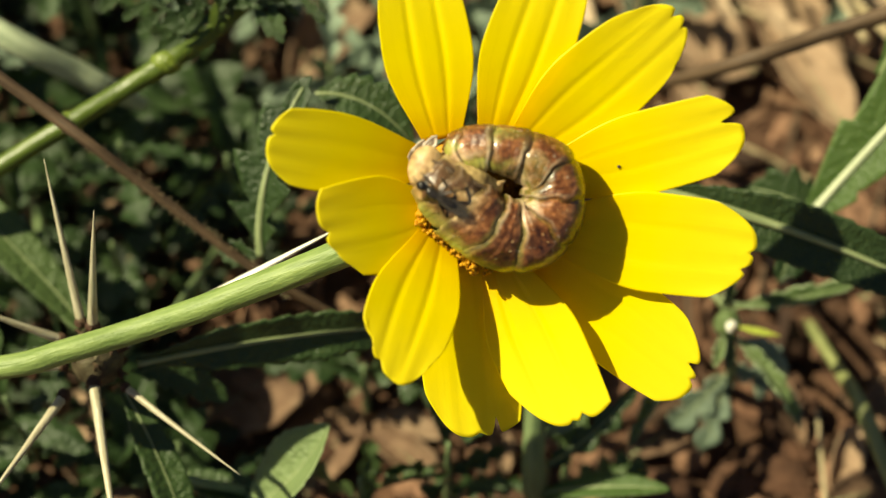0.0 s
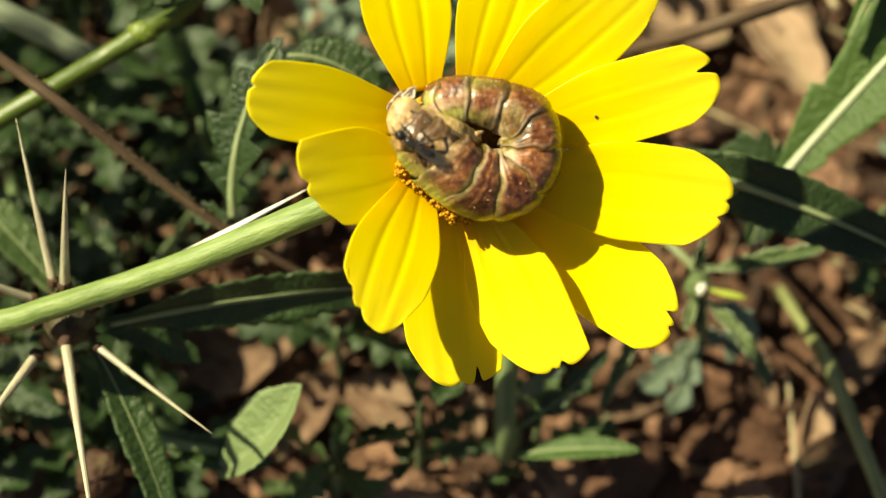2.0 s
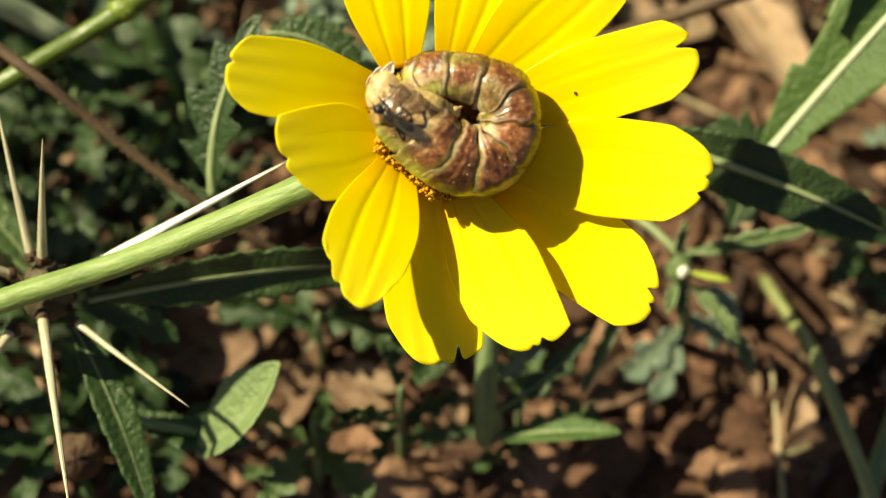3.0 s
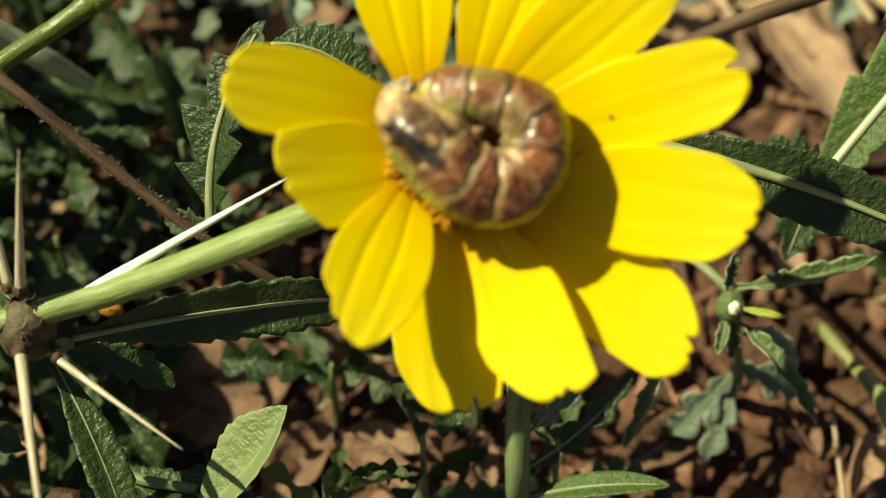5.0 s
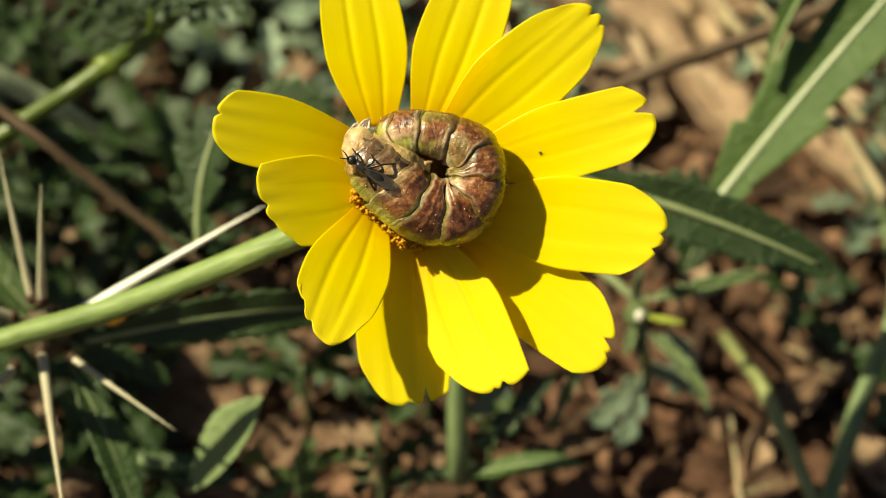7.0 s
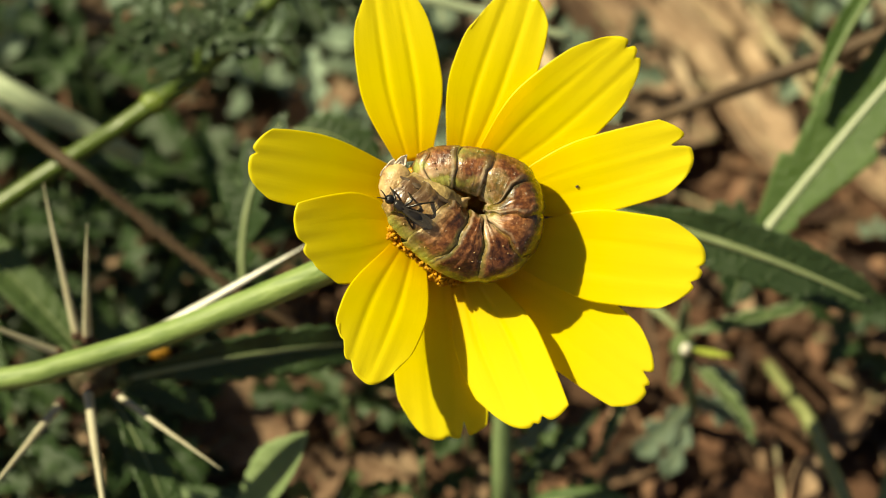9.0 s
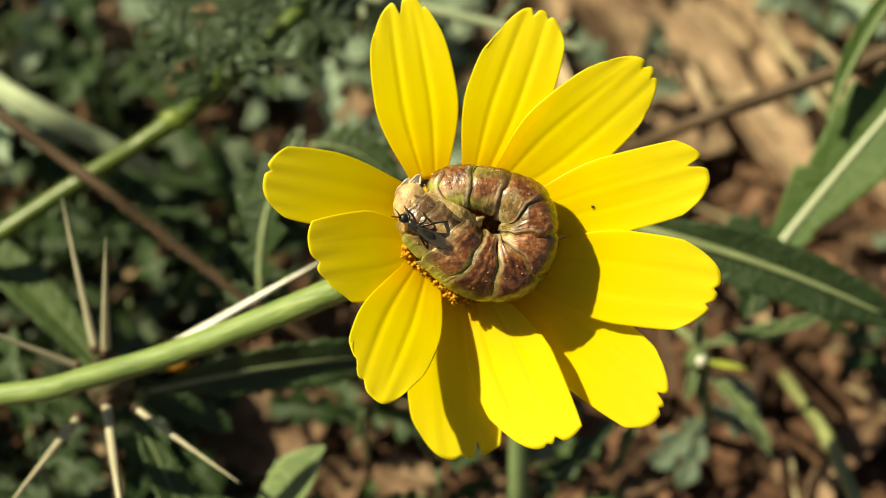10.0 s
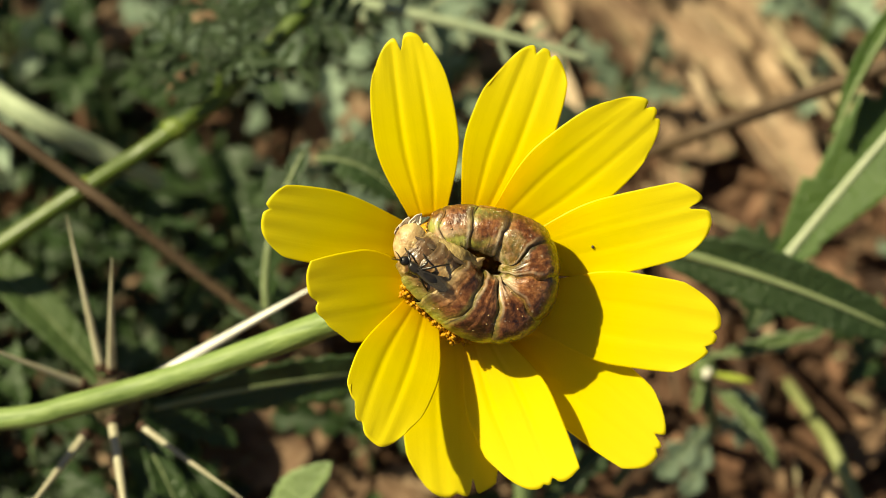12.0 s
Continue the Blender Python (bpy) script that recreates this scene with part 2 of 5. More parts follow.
# its wide range puts sunlit and shaded leaves into the colour
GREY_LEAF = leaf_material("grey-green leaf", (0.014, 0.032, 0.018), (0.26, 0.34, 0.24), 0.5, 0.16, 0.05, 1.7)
# near-black green: the shade of the gaps is put into the leaf colour
GAP_SHADE_LEAF = leaf_material("gap-shade green leaf", (0.005, 0.012, 0.003), (0.018, 0.034, 0.009), 0.45, 0.06)
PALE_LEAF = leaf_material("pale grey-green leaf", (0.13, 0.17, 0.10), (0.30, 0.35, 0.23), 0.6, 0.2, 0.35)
RIB = stem_material("pale leaf rib", (0.13, 0.17, 0.065), (0.31, 0.36, 0.19), 0.5, 5)
THORN = stem_material("straw thorn", (0.30, 0.26, 0.155), (0.56, 0.52, 0.385), 0.35, 5)
WHITE_THORN = stem_material("bleached thorn", (0.74, 0.71, 0.58), (0.95, 0.93, 0.86), 0.35, 5)
THISTLE = grainy("dry thistle head", ((0.3, (0.020, 0.009, 0.006)), (0.55, (0.062, 0.030, 0.018)), (0.8, (0.12, 0.09, 0.04))), 400, 1600, 0.7, 0.0004)
GLOBE = grainy("grey-green thistle globe", ((0.3, (0.024, 0.016, 0.010)), (0.5, (0.070, 0.055, 0.030)), (0.75, (0.15, 0.135, 0.075))), 420, 1600, 0.6, 0.0004)
BROWN_STEM = stem_material("brown hairy stem", (0.040, 0.023, 0.012), (0.135, 0.083, 0.044), 0.7, 8)
# stem colour darkened for the shadow partly on it; the joints stay brighter
GREEN_STEM = stem_material("shade-darkened green stem", (0.036, 0.064, 0.006), (0.110, 0.160, 0.020))
NODE_GREEN = stem_material("yellow-green joint", (0.085, 0.125, 0.012), (0.190, 0.250, 0.036))
DULL_STEM = stem_material("grey-green stem", (0.07, 0.115, 0.042), (0.19, 0.25, 0.11), 0.6)
PALE_STEM = stem_material("downy pale stem", (0.19, 0.24, 0.14), (0.44, 0.50, 0.33), 0.7)
STRAW = stem_material("straw", (0.22, 0.16, 0.08), (0.46, 0.38, 0.23), 0.6, 7)
SOIL = grainy("loose brown soil", ((0.30, (0.020, 0.010, 0.006)), (0.50, (0.085, 0.043, 0.025)), (0.72, (0.19, 0.100, 0.060))), 60, 700, 0.95, 0.0012)
LITTER = grainy("dry leaf litter", ((0.15, (0.03, 0.015, 0.009)), (0.45, (0.075, 0.038, 0.022)), (0.7, (0.14, 0.073, 0.043)), (0.95, (0.27, 0.16, 0.098))), 120, 1300, 0.85, 0.0004, 0.7)
CLOD = grainy("crumbly red-brown clod", ((0.22, (0.040, 0.019, 0.011)), (0.48, (0.125, 0.062, 0.037)), (0.75, (0.25, 0.138, 0.086))), 90, 900, 0.95, 0.0008, 0.5)
DEAD = grainy("dead leaf", ((0.25, (0.055, 0.031, 0.019)), (0.5, (0.165, 0.098, 0.060)), (0.8, (0.37, 0.255, 0.165))), 150, 1300, 0.8, 0.0006, 0, 0.3, 0.4)
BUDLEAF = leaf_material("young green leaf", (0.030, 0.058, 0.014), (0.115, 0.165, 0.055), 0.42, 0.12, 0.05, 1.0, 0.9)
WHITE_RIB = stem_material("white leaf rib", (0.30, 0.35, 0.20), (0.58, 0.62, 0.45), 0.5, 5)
# green darkened for leaves that stand in shade
SHADE_LEAF = leaf_material("shade-toned green leaf", (0.022, 0.048, 0.011), (0.070, 0.112, 0.032), 0.42, 0.15, 0.05)
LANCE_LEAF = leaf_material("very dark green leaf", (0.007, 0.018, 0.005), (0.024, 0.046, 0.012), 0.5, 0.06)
# the lit counterpart: sunlight is put into this paler green
SUN_LEAF = leaf_material("sun-toned green leaf", (0.075, 0.12, 0.042), (0.18, 0.245, 0.10), 0.45, 0.2, 0.1)
OLIVE_STEM = stem_material("olive stem", (0.12, 0.14, 0.045), (0.32, 0.34, 0.14), 0.6, 6)
BARK = grainy("weathered tan bark", ((0.25, (0.07, 0.042, 0.026)), (0.5, (0.27, 0.178, 0.110)), (0.8, (0.60, 0.455, 0.315))), 170, 1300, 0.8, 0.0006, 0, 0.3, 0.5)
BUDWHITE = grainy("white bud down", ((0.3, (0.55, 0.52, 0.42)), (0.7, (0.85, 0.82, 0.74))), 800, 3000, 0.7, 0.0002)
BUDGREEN = leaf_material("yellow-green ray", (0.25, 0.34, 0.03), (0.48, 0.55, 0.08))
YELLOW = grainy("yellow floret far off", ((0.3, (0.20, 0.08, 0.003)), (0.7, (0.36, 0.18, 0.008))), 700, 2500, 0.6, 0.0002)


# ---- mesh helpers; points in (u, v, w) millimetres ----
def thing(name, base, label, category, group=""):
    ob = new(name)
    ob.empty_display_size = 0.004
    ob.location = Vector(at(base))
    return tagged(ob, label, category, group)


def part(name, shape, material, parent, label="", smooth=True, solid=0.0, kind=""):
    """Links one mesh under its thing (or under a part of it)."""
    verts, faces, uvs = shape
    top = parent.parent or parent
    world_points = at(verts)
    local = (world_points - np.array(top.matrix_basis.translation)) @ np.array(top.matrix_basis.to_3x3())
    me = bpy.data.meshes.new(name)
    me.from_pydata(local.tolist(), [], faces)
    if uvs is not None:
        layer = me.uv_layers.new(name="UVMap")
        index = np.empty(len(me.loops), dtype=np.int32)
        me.loops.foreach_get("vertex_index", index)
        layer.data.foreach_set("uv", np.asarray(uvs, dtype=np.float32)[index].ravel())
    if smooth:
        me.polygons.foreach_set("use_smooth", [True] * len(me.polygons))
    me.materials.append(material)
    me.update()
    ob = new(name, me)
    ob.parent = parent
    if solid:
        mod = ob.modifiers.new("thickness", "SOLIDIFY")
        mod.thickness, mod.offset = solid * 0.001, 0.0
    return tagged(ob, label, kind=kind)


def join(*shapes):
    verts, faces, uvs, n = [], [], [], 0
    for v, f, u in shapes:
        v = np.asarray(v, float)
        verts.append(v)
        faces += [tuple(i + n for i in face) for face in f]
        uvs.append(np.zeros((len(v), 2)) if u is None else np.asarray(u, float))
        n += len(v)
    return np.concatenate(verts), faces, np.concatenate(uvs)


def sheet(points):
    """Faces over an array of points [along, across, 3]."""
    a, b, _ = points.shape
    faces = [(i * b + j, (i + 1) * b + j, (i + 1) * b + j + 1, i * b + j + 1) for i in range(a - 1) for j in range(b - 1)]
    s, c = np.meshgrid(np.linspace(0, 1, a), np.linspace(0, 1, b), indexing="ij")
    return points.reshape(-1, 3), faces, np.stack([c, s], -1).reshape(-1, 2)


def unit(v):
    v = np.asarray(v, float)
    return v / np.maximum(np.linalg.norm(v, axis=-1, keepdims=True), 1e-9)


def curve(points, n=24):
    """A smooth line through the points."""
    p = np.asarray(points, float)
    p = np.vstack([2 * p[0] - p[1], p, 2 * p[-1] - p[-2]])
    out = []
    for t in np.linspace(0, len(p) - 3 - 1e-6, n):
        i = int(t)
        f = t - i
        a, b, c, d = p[i:i + 4]
        out.append(0.5 * (2 * b + (c - a) * f + (2 * a - 5 * b + 4 * c - d) * f**2 + (3 * b - a - 3 * c + d) * f**3))
    return np.array(out)


def frames(path, hint=(0, 0, 1)):
    tan = unit(np.gradient(path, axis=0))
    side = unit(np.cross(np.asarray(hint, float), tan))
    return tan, side, unit(np.cross(tan, side))


def tube(points, radii, sides=10, n=24, bumps=0.0, seed=0, hint=(0, 0, 1)):
    """A round stalk along a smooth line; radii in millimetres, spread evenly along it."""
    path = curve(points, n)
    rad = np.interp(np.linspace(0, 1, n), np.linspace(0, 1, len(radii)), radii)
    rng = np.random.RandomState(seed)
    _, side, up = frames(path, hint)
    ang = np.linspace(0, 2 * math.pi, sides, endpoint=False)
    r = rad[:, None] * (1 + bumps * rng.uniform(-1, 1, (n, sides)))
    ring = path[:, None] + r[..., None] * (np.cos(ang)[None, :, None] * side[:, None] + np.sin(ang)[None, :, None] * up[:, None])
    verts = np.vstack([ring.reshape(-1, 3), path[0], path[-1]])
    faces = [(i * sides + j, i * sides + (j + 1) % sides, (i + 1) * sides + (j + 1) % sides, (i + 1) * sides + j) for i in range(n - 1) for j in range(sides)]
    faces += [(n * sides, (j + 1) % sides, j) for j in range(sides)]
    last = (n - 1) * sides
    faces += [(n * sides + 1, last + j, last + (j + 1) % sides) for j in range(sides)]
    s, c = np.meshgrid(np.linspace(0, 1, n), np.arange(sides) / sides, indexing="ij")
    uv = np.vstack([np.stack([c, s * n / 6], -1).reshape(-1, 2), [[0, 0], [0, 1]]])
    return verts, faces, uv


def ball(centre, radius, stretch=(1, 1, 1), n=10, seed=0, rough=0.0):
    rng = np.random.RandomState(seed)
    th = np.linspace(0.001, math.pi - 0.001, n)
    ph = np.linspace(0, 2 * math.pi, 2 * n + 1)
    d = np.stack([np.sin(th)[:, None] * np.cos(ph), np.sin(th)[:, None] * np.sin(ph), np.cos(th)[:, None] + 0 * ph], -1)
    r = radius * (1 + rough * rng.uniform(-1, 1, (n, 2 * n + 1)))
    r[:, -1] = r[:, 0]
    return sheet(np.asarray(centre, float) + d * r[..., None] * np.asarray(stretch, float))


def blade(base, tip, width, bend=(0, 0, 0), face=(0, 0, 1), fold=0.25, teeth=0, bite=0.0, lobes=0, peak=0.5, point=1.0, stalk=0.05, wave=0.0, curl=0.0, na=36, nc=9, seed=0):
    """A leaf from base to tip. bend: how far its middle leaves the straight line; face: where its upper side looks;
    teeth, bite: its toothed margin; lobes: deep pinnate lobes; wave: rippled margin; curl: rolled across."""
    rng = np.random.RandomState(seed)
    base, tip, bend = (np.asarray(p, float) for p in (base, tip, bend))
    s = np.linspace(0, 1, na)
    mid = (base + tip) / 2 + 2 * bend
    path = (1 - s)[:, None] ** 2 * base + (2 * s * (1 - s))[:, None] * mid + (s**2)[:, None] * tip
    _, side, up = frames(path, face)
    x = np.where(s < peak, s / peak * 0.5, 0.5 + (s - peak) / (1 - peak) * 0.5)
    env = np.sin(math.pi * x) ** np.where(s < peak, 0.8, point)
    env = np.maximum(env, stalk * (1 - s))
    left, right = env.copy(), env.copy()
    if teeth:
        for hw, ph in ((left, rng.uniform(0, 1)), (right, rng.uniform(0, 1))):
            saw = (s * teeth + ph) % 1.0
            hw *= 1 - bite * (1 - saw) * (0.6 + 0.8 * noise_row(s * teeth, seed))
    if lobes:
        for hw, ph in ((left, 0.0), (right, rng.uniform(0.0, 0.4))):
            hw *= 0.34 + 0.66 * np.sin(math.pi * ((s * lobes + ph) % 1.0) ** 1.7) ** 0.75 * (0.7 + 0.6 * noise_row(s * lobes, seed + 1))
    c = np.linspace(-1, 1, nc)
    hw = np.where(c[None] < 0, left[:, None], right[:, None]) * width / 2
    rip = wave * width * np.sin(s * 22 + seed)[:, None] * (np.abs(c) ** 2)[None] * np.where(c < 0, 1, -0.7)[None]
    if curl:
        ang = c[None] * curl
        off, lift = hw * np.sin(ang) / curl, hw * (1 - np.cos(ang)) / curl * 1.3
    else:
        off, lift = hw * c[None], hw * np.abs(c)[None] * fold
    pts = path[:, None] + off[..., None] * side[:, None] + (lift + rip)[..., None] * up[:, None]
    return sheet(pts), path, up


def noise_row(x, seed):
    return np.array([0.5 + 0.5 * noise.noise((float(a) * 0.7, seed * 3.1, 0.0)) for a in np.atleast_1d(x)])


def leaf_part(parent, material, base, tip, width, rib=0.0, name="leaf", label="", solid=0.12, **how):
    shape, path, up = blade(base, tip, width, **how)
    ob = part(name, shape, material, parent, label, solid=solid)
    if rib:
        n = len(path)
        k = max(3, n // 3)
        idx = np.linspace(0, int(n * 0.93), k).astype(int)
        part("midrib", tube(path[idx] + up[idx] * rib * 0.25, np.linspace(rib * 0.75, rib * 0.2, k), 7, 26), WHITE_RIB if "white" in label else RIB, ob, "pale raised midrib")
    return ob


# ---- ground: one sheet to the horizon, finer under the plants ----
def build_ground():
    fine = np.linspace(-0.30, 0.30, 121)
    far = np.array([0.4, 0.7, 1.5, 4, 12, 40, 150, 600])
    line = np.concatenate([-far[::-1], fine, far])
    xs, ys = np.meshgrid(line, line, indexing="ij")
    z = np.zeros_like(xs)
    for i in range(xs.shape[0]):
        for j in range(xs.shape[1]):
            x, y = xs[i, j], ys[i, j]
            if abs(x) < 0.31 and abs(y) < 0.31:
                z[i, j] = 0.0035 * noise.noise((x * 45, y * 45, 0)) + 0.0016 * noise.noise((x * 170, y * 170, 4)) - 0.001
    z -= DEPTH * 0.001
    n = len(line)
    faces = [(i * n + j, (i + 1) * n + j, (i + 1) * n + j + 1, i * n + j + 1) for i in range(n - 1) for j in range(n - 1)]
    me = bpy.data.meshes.new("ground")
    me.from_pydata(np.stack([xs, ys, z], -1).reshape(-1, 3).tolist(), [], faces)
    me.polygons.foreach_set("use_smooth", [True] * len(me.polygons))
    me.materials.append(SOIL)
    tagged(new("ground", me), "bare brown soil under dry leaf litter", "ground", kind="structure")


def build_litter():
    rng = np.random.RandomState(7)
    verts, faces = [], []
    for _ in range(2800):
        u, v = rng.uniform(-85, 85), rng.uniform(-50, 75)
        g = under(u, v)
        size = 0.6 + 2.4 * rng.rand() ** 2.4
        long_ = 1 + 2.5 * rng.rand() ** 2
        x, y = rng.normal(size=3), rng.normal(size=3)
        x, y = unit(x * (1, 1, 0.28)), y * (1, 1, 0.35)
        y = unit(np.cross(np.cross(x, y), x))
        z = np.cross(x, y)
        c = at(g) * 1000 + np.array((0, 0, rng.uniform(-0.3, 3.0)))
        m = rng.randint(5, 8)
        ang = np.sort(rng.uniform(0, 2 * math.pi, m))
        k = len(verts)
        verts.append(c + z * size * 0.25)
        for a in ang:
            rr = size * rng.uniform(0.6, 1.1)
            verts.append(c + x * math.cos(a) * rr * long_ + y * math.sin(a) * rr * 0.8 + z * rng.uniform(-0.25, 0.1) * size)
        faces += [(k, k + 1 + j, k + 1 + (j + 1) % m) for j in range(m)]
    me = bpy.data.meshes.new("leaf_litter")
    me.from_pydata((np.array(verts) * 0.001).tolist(), [], faces)
    me.materials.append(LITTER)
    tagged(new("leaf_litter", me), "crumbled brown leaf litter on the soil", "litter", kind="stuff")


def build_clods():
    """Rounded crumbs of soil, the small ones past counting."""
    rng = np.random.RandomState(17)
    lumps = []
    for n in range(760):
        u, v = rng.uniform(-85, 85), rng.uniform(-50, 75)
        r = 1.4 + 4.2 * rng.rand() ** 2.2
        if u > 6 and v > 6:
            continue
        g = under(u, v) + NT.T @ np.array((0, 0, r * rng.uniform(-0.25, 0.1)))
        verts, faces, uvs = ball((0, 0, 0), r, (1, rng.uniform(0.5, 0.95), rng.uniform(0.35, 0.6)), 10)
        swell = np.array([1 + 0.62 * noise.noise(Vector(p) / r * 1.1 + Vector((n, 0, 0))) + 0.24 * noise.noise(Vector(p) / r * 2.6 + Vector((0, n, 0))) for p in verts])
        a = rng.uniform(0, 6.28)
        spin = np.array(((math.cos(a), -math.sin(a), 0), (math.sin(a), math.cos(a), 0), (0, 0, 1)))
        lumps.append((g + (verts * swell[:, None]) @ spin.T @ NT, faces, uvs))
    verts, faces, uvs = join(*lumps)
    me = bpy.data.meshes.new("soil_clods")
    me.from_pydata(at(verts).tolist(), [], faces)
    me.polygons.foreach_set("use_smooth", [True] * len(me.polygons))
    me.materials.append(CLOD)
    tagged(new("soil_clods", me), "crumbly red-brown clods of dry soil", "soil", kind="stuff")


def dead_leaf(u, v, angle, length, width, lift, tone=0, seed=0):
    g = under(u, v)
    d = np.array((math.cos(angle), math.sin(angle), 0.0)) * length / 2
    a, b = under(*(g - d)[:2]), under(*(g + d)[:2])
    up = NT.T @ np.array((0, 0, 1.0))
    a, b = a + up * lift * 0.6, b + up * lift
    ob = thing("dead_leaf", g, "curled tan dead leaf lying on the litter", "dead leaf", "dead leaves on the ground")
    leaf_part(ob, DEAD, a, b, width, 0.22 if width > 5.5 else 0, "dry_blade", "", 0.25, bend=up * length * 0.06, face=up, curl=0.7 + (seed % 4) * 0.2, point=0.55, wave=0.05, na=20, nc=9, seed=seed)


def build_dead_leaves():
    rng = np.random.RandomState(11)
    for n, (u, v, a, l, w) in enumerate((
            (-27, -27, 0.5, 20, 14), (-17, -33, 1.0, 11, 7), (-18.5, 15.5, 0.9, 17, 10), (3, 30, 1.3, 18, 7), (22, 30, 2.2, 28, 10), (27, 17, 2.0, 22, 11), (36, 33, 2.4, 26, 10),
            (33, 26, 2.5, 24, 8), (31, 14, 2.9, 13, 11), (44, 11, 2.2, 18, 9), (53, -14, 0.2, 10, 6),
            (38, -27, 2.0, 10, 4), (57, 28, 2.3, 22, 6), (52, 36, 2.6, 20, 7), (12, 38, 1.8, 16, 8), (-8, -34, 2.6, 12, 6),
            (24, -30, 0.5, 12, 6), (56, -20, 1.1, 14, 8), (-35.5, 11.5, 0.2, 15, 10), (-51, 30, 0.3, 13, 9), (-62, 33, 1.1, 13, 9), (-36, 35.5, 0.8, 12, 8), (-52, -18, 0.4, 12, 8),
            (-47, -33, 1.9, 12, 8), (40, 36, 2.2, 22, 7), (-2, -22, 0.4, 11, 6), (60, 4, 2.4, 18, 7), (-56, 6.5, 0.3, 12, 7), (-48, 34, 1.2, 9, 7),
            (50, -27, 0.7, 10, 6), (58, -33, 2.1, 11, 6), (46, -37, 0.2, 9, 6), (63, -24, 1.2, 12, 6), (55, -18, 2.7, 9, 5), (66, -38, 0.4, 12, 7))):
        dead_leaf(u, v, a, l, w, 1.5 + 2.5 * rng.rand(), 0, n)
    up = NT.T @ np.array((0, 0, 1.0))
    for n in range(34):
        u, v, a, l, w = rng.uniform(8, 66), rng.uniform(10, 46), 2.25 + rng.normal() * 0.22, rng.uniform(9, 26), rng.uniform(1.6, 4.6)
        g = under(u, v)
        d = np.array((math.cos(a), math.sin(a))) * l / 2
        ob = thing("bark_strip", g, "weathered tan strip of dry bark on the litter", "bark", "bark strips on the ground")
        leaf_part(ob, BARK, under(u - d[0], v - d[1]) + up * rng.uniform(1, 3), under(u + d[0], v + d[1]) + up * rng.uniform(2, 6), w, 0, "bark", "", 0.5, bend=up * 0.8, face=up + rng.normal(size=3) * 0.25, curl=0.9, point=0.25, stalk=0.6, wave=0.04, peak=0.4, na=26, nc=9, seed=200 + n)
    for n in range(60):
        dead_leaf(rng.uniform(-75, 75), rng.uniform(-48, 62), rng.uniform(0, 3.1), rng.uniform(5, 11), rng.uniform(3, 6), 1 + 3 * rng.rand(), 0, 40 + n)


# ---- undergrowth ----
def herb(u, v, leaves, size, rise, seed, material=None, name="daisy_seedling", label="low grey-green seedling with lobed leaves"):
    rng = np.random.RandomState(seed)
    g = under(u, v)
    up = NT.T @ np.array((0, 0, 1.0))
    ob = thing(name, g, label, "weed", "low weeds on the ground")
    part("stem", tube([g - up, g + up * rise * 0.5, g + up * rise], (0.5, 0.45, 0.3), 7, 8), DULL_STEM, ob)
    start = rng.uniform(0, 6.28)
    for k in range(leaves):
        a = start + k * 2.4 + rng.uniform(-0.3, 0.3)
        out = NT.T @ np.array((math.cos(a), math.sin(a), 0.0))
        b = g + up * rise * (0.15 + 0.85 * rng.rand())
        l = size * rng.uniform(0.7, 1.2)
        t = b + out * l + up * l * rng.uniform(0.0, 0.55)
        leaf_part(ob, material or GREY_LEAF, b, t, l * rng.uniform(0.34, 0.50), 0.0, "leaf", "", 0.0, bend=up * l * 0.12,
                  face=up + 0.6 * rng.normal(size=3), lobes=int(rng.choice((3, 3, 4, 5))), peak=rng.uniform(0.45, 0.75), point=0.6, fold=rng.uniform(0.1, 1.0), wave=0.10, na=30, nc=7, seed=seed * 13 + k)


BARE = ((-35.5, 11.5), (-18.5, 15.5), (-56, 6.5), (-51, 30), (-62, 33), (-36, 35))


def on_bare(u, v, reach=6.5):
    return any((u - a) ** 2 + (v - b) ** 2 < reach**2 for a, b in BARE)


def build_undergrowth():
    rng = np.random.RandomState(3)
    spots = []
    for _ in range(1500):
        u, v = rng.uniform(-78, 70), rng.uniform(-45, 62)
        left = u < -4 and v > 1
        edge = u < -24 and -40 < v <= 1
        low = -22 < u < 16 and v < -16
        keep = 0.9 if left else 0.55 if low else 0.7 if edge else 0.04
        if 13 < u < 50 and -34 < v < 3 or -37 < u < -14 and -34 < v < -14 or on_bare(u, v, 9.5) or rng.rand() > keep:
            continue
        if all((u - a) ** 2 + (v - b) ** 2 > (8.4 if left else 7.5 if edge else 10) ** 2 for a, b in spots):
            spots.append((u, v))
    # a low layer of near-black seedlings paints the dark gaps under the weeds
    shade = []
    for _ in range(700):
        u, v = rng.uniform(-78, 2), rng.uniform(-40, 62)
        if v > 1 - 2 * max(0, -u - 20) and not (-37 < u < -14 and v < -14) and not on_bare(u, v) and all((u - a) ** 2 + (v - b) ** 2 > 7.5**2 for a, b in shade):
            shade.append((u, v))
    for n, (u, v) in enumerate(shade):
        herb(u, v, 6, rng.uniform(7, 10), rng.uniform(2, 6), 500 + n, GAP_SHADE_LEAF, label="lobed seedling coloured near-black as the shade close to the soil")
    for n, (u, v) in enumerate(spots):
        # low weeds get dark greens, the shade-toned one among them
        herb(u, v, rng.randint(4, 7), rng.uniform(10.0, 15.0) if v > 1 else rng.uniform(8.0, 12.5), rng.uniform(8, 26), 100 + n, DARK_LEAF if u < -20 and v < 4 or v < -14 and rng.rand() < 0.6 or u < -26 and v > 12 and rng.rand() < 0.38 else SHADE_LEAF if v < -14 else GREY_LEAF)


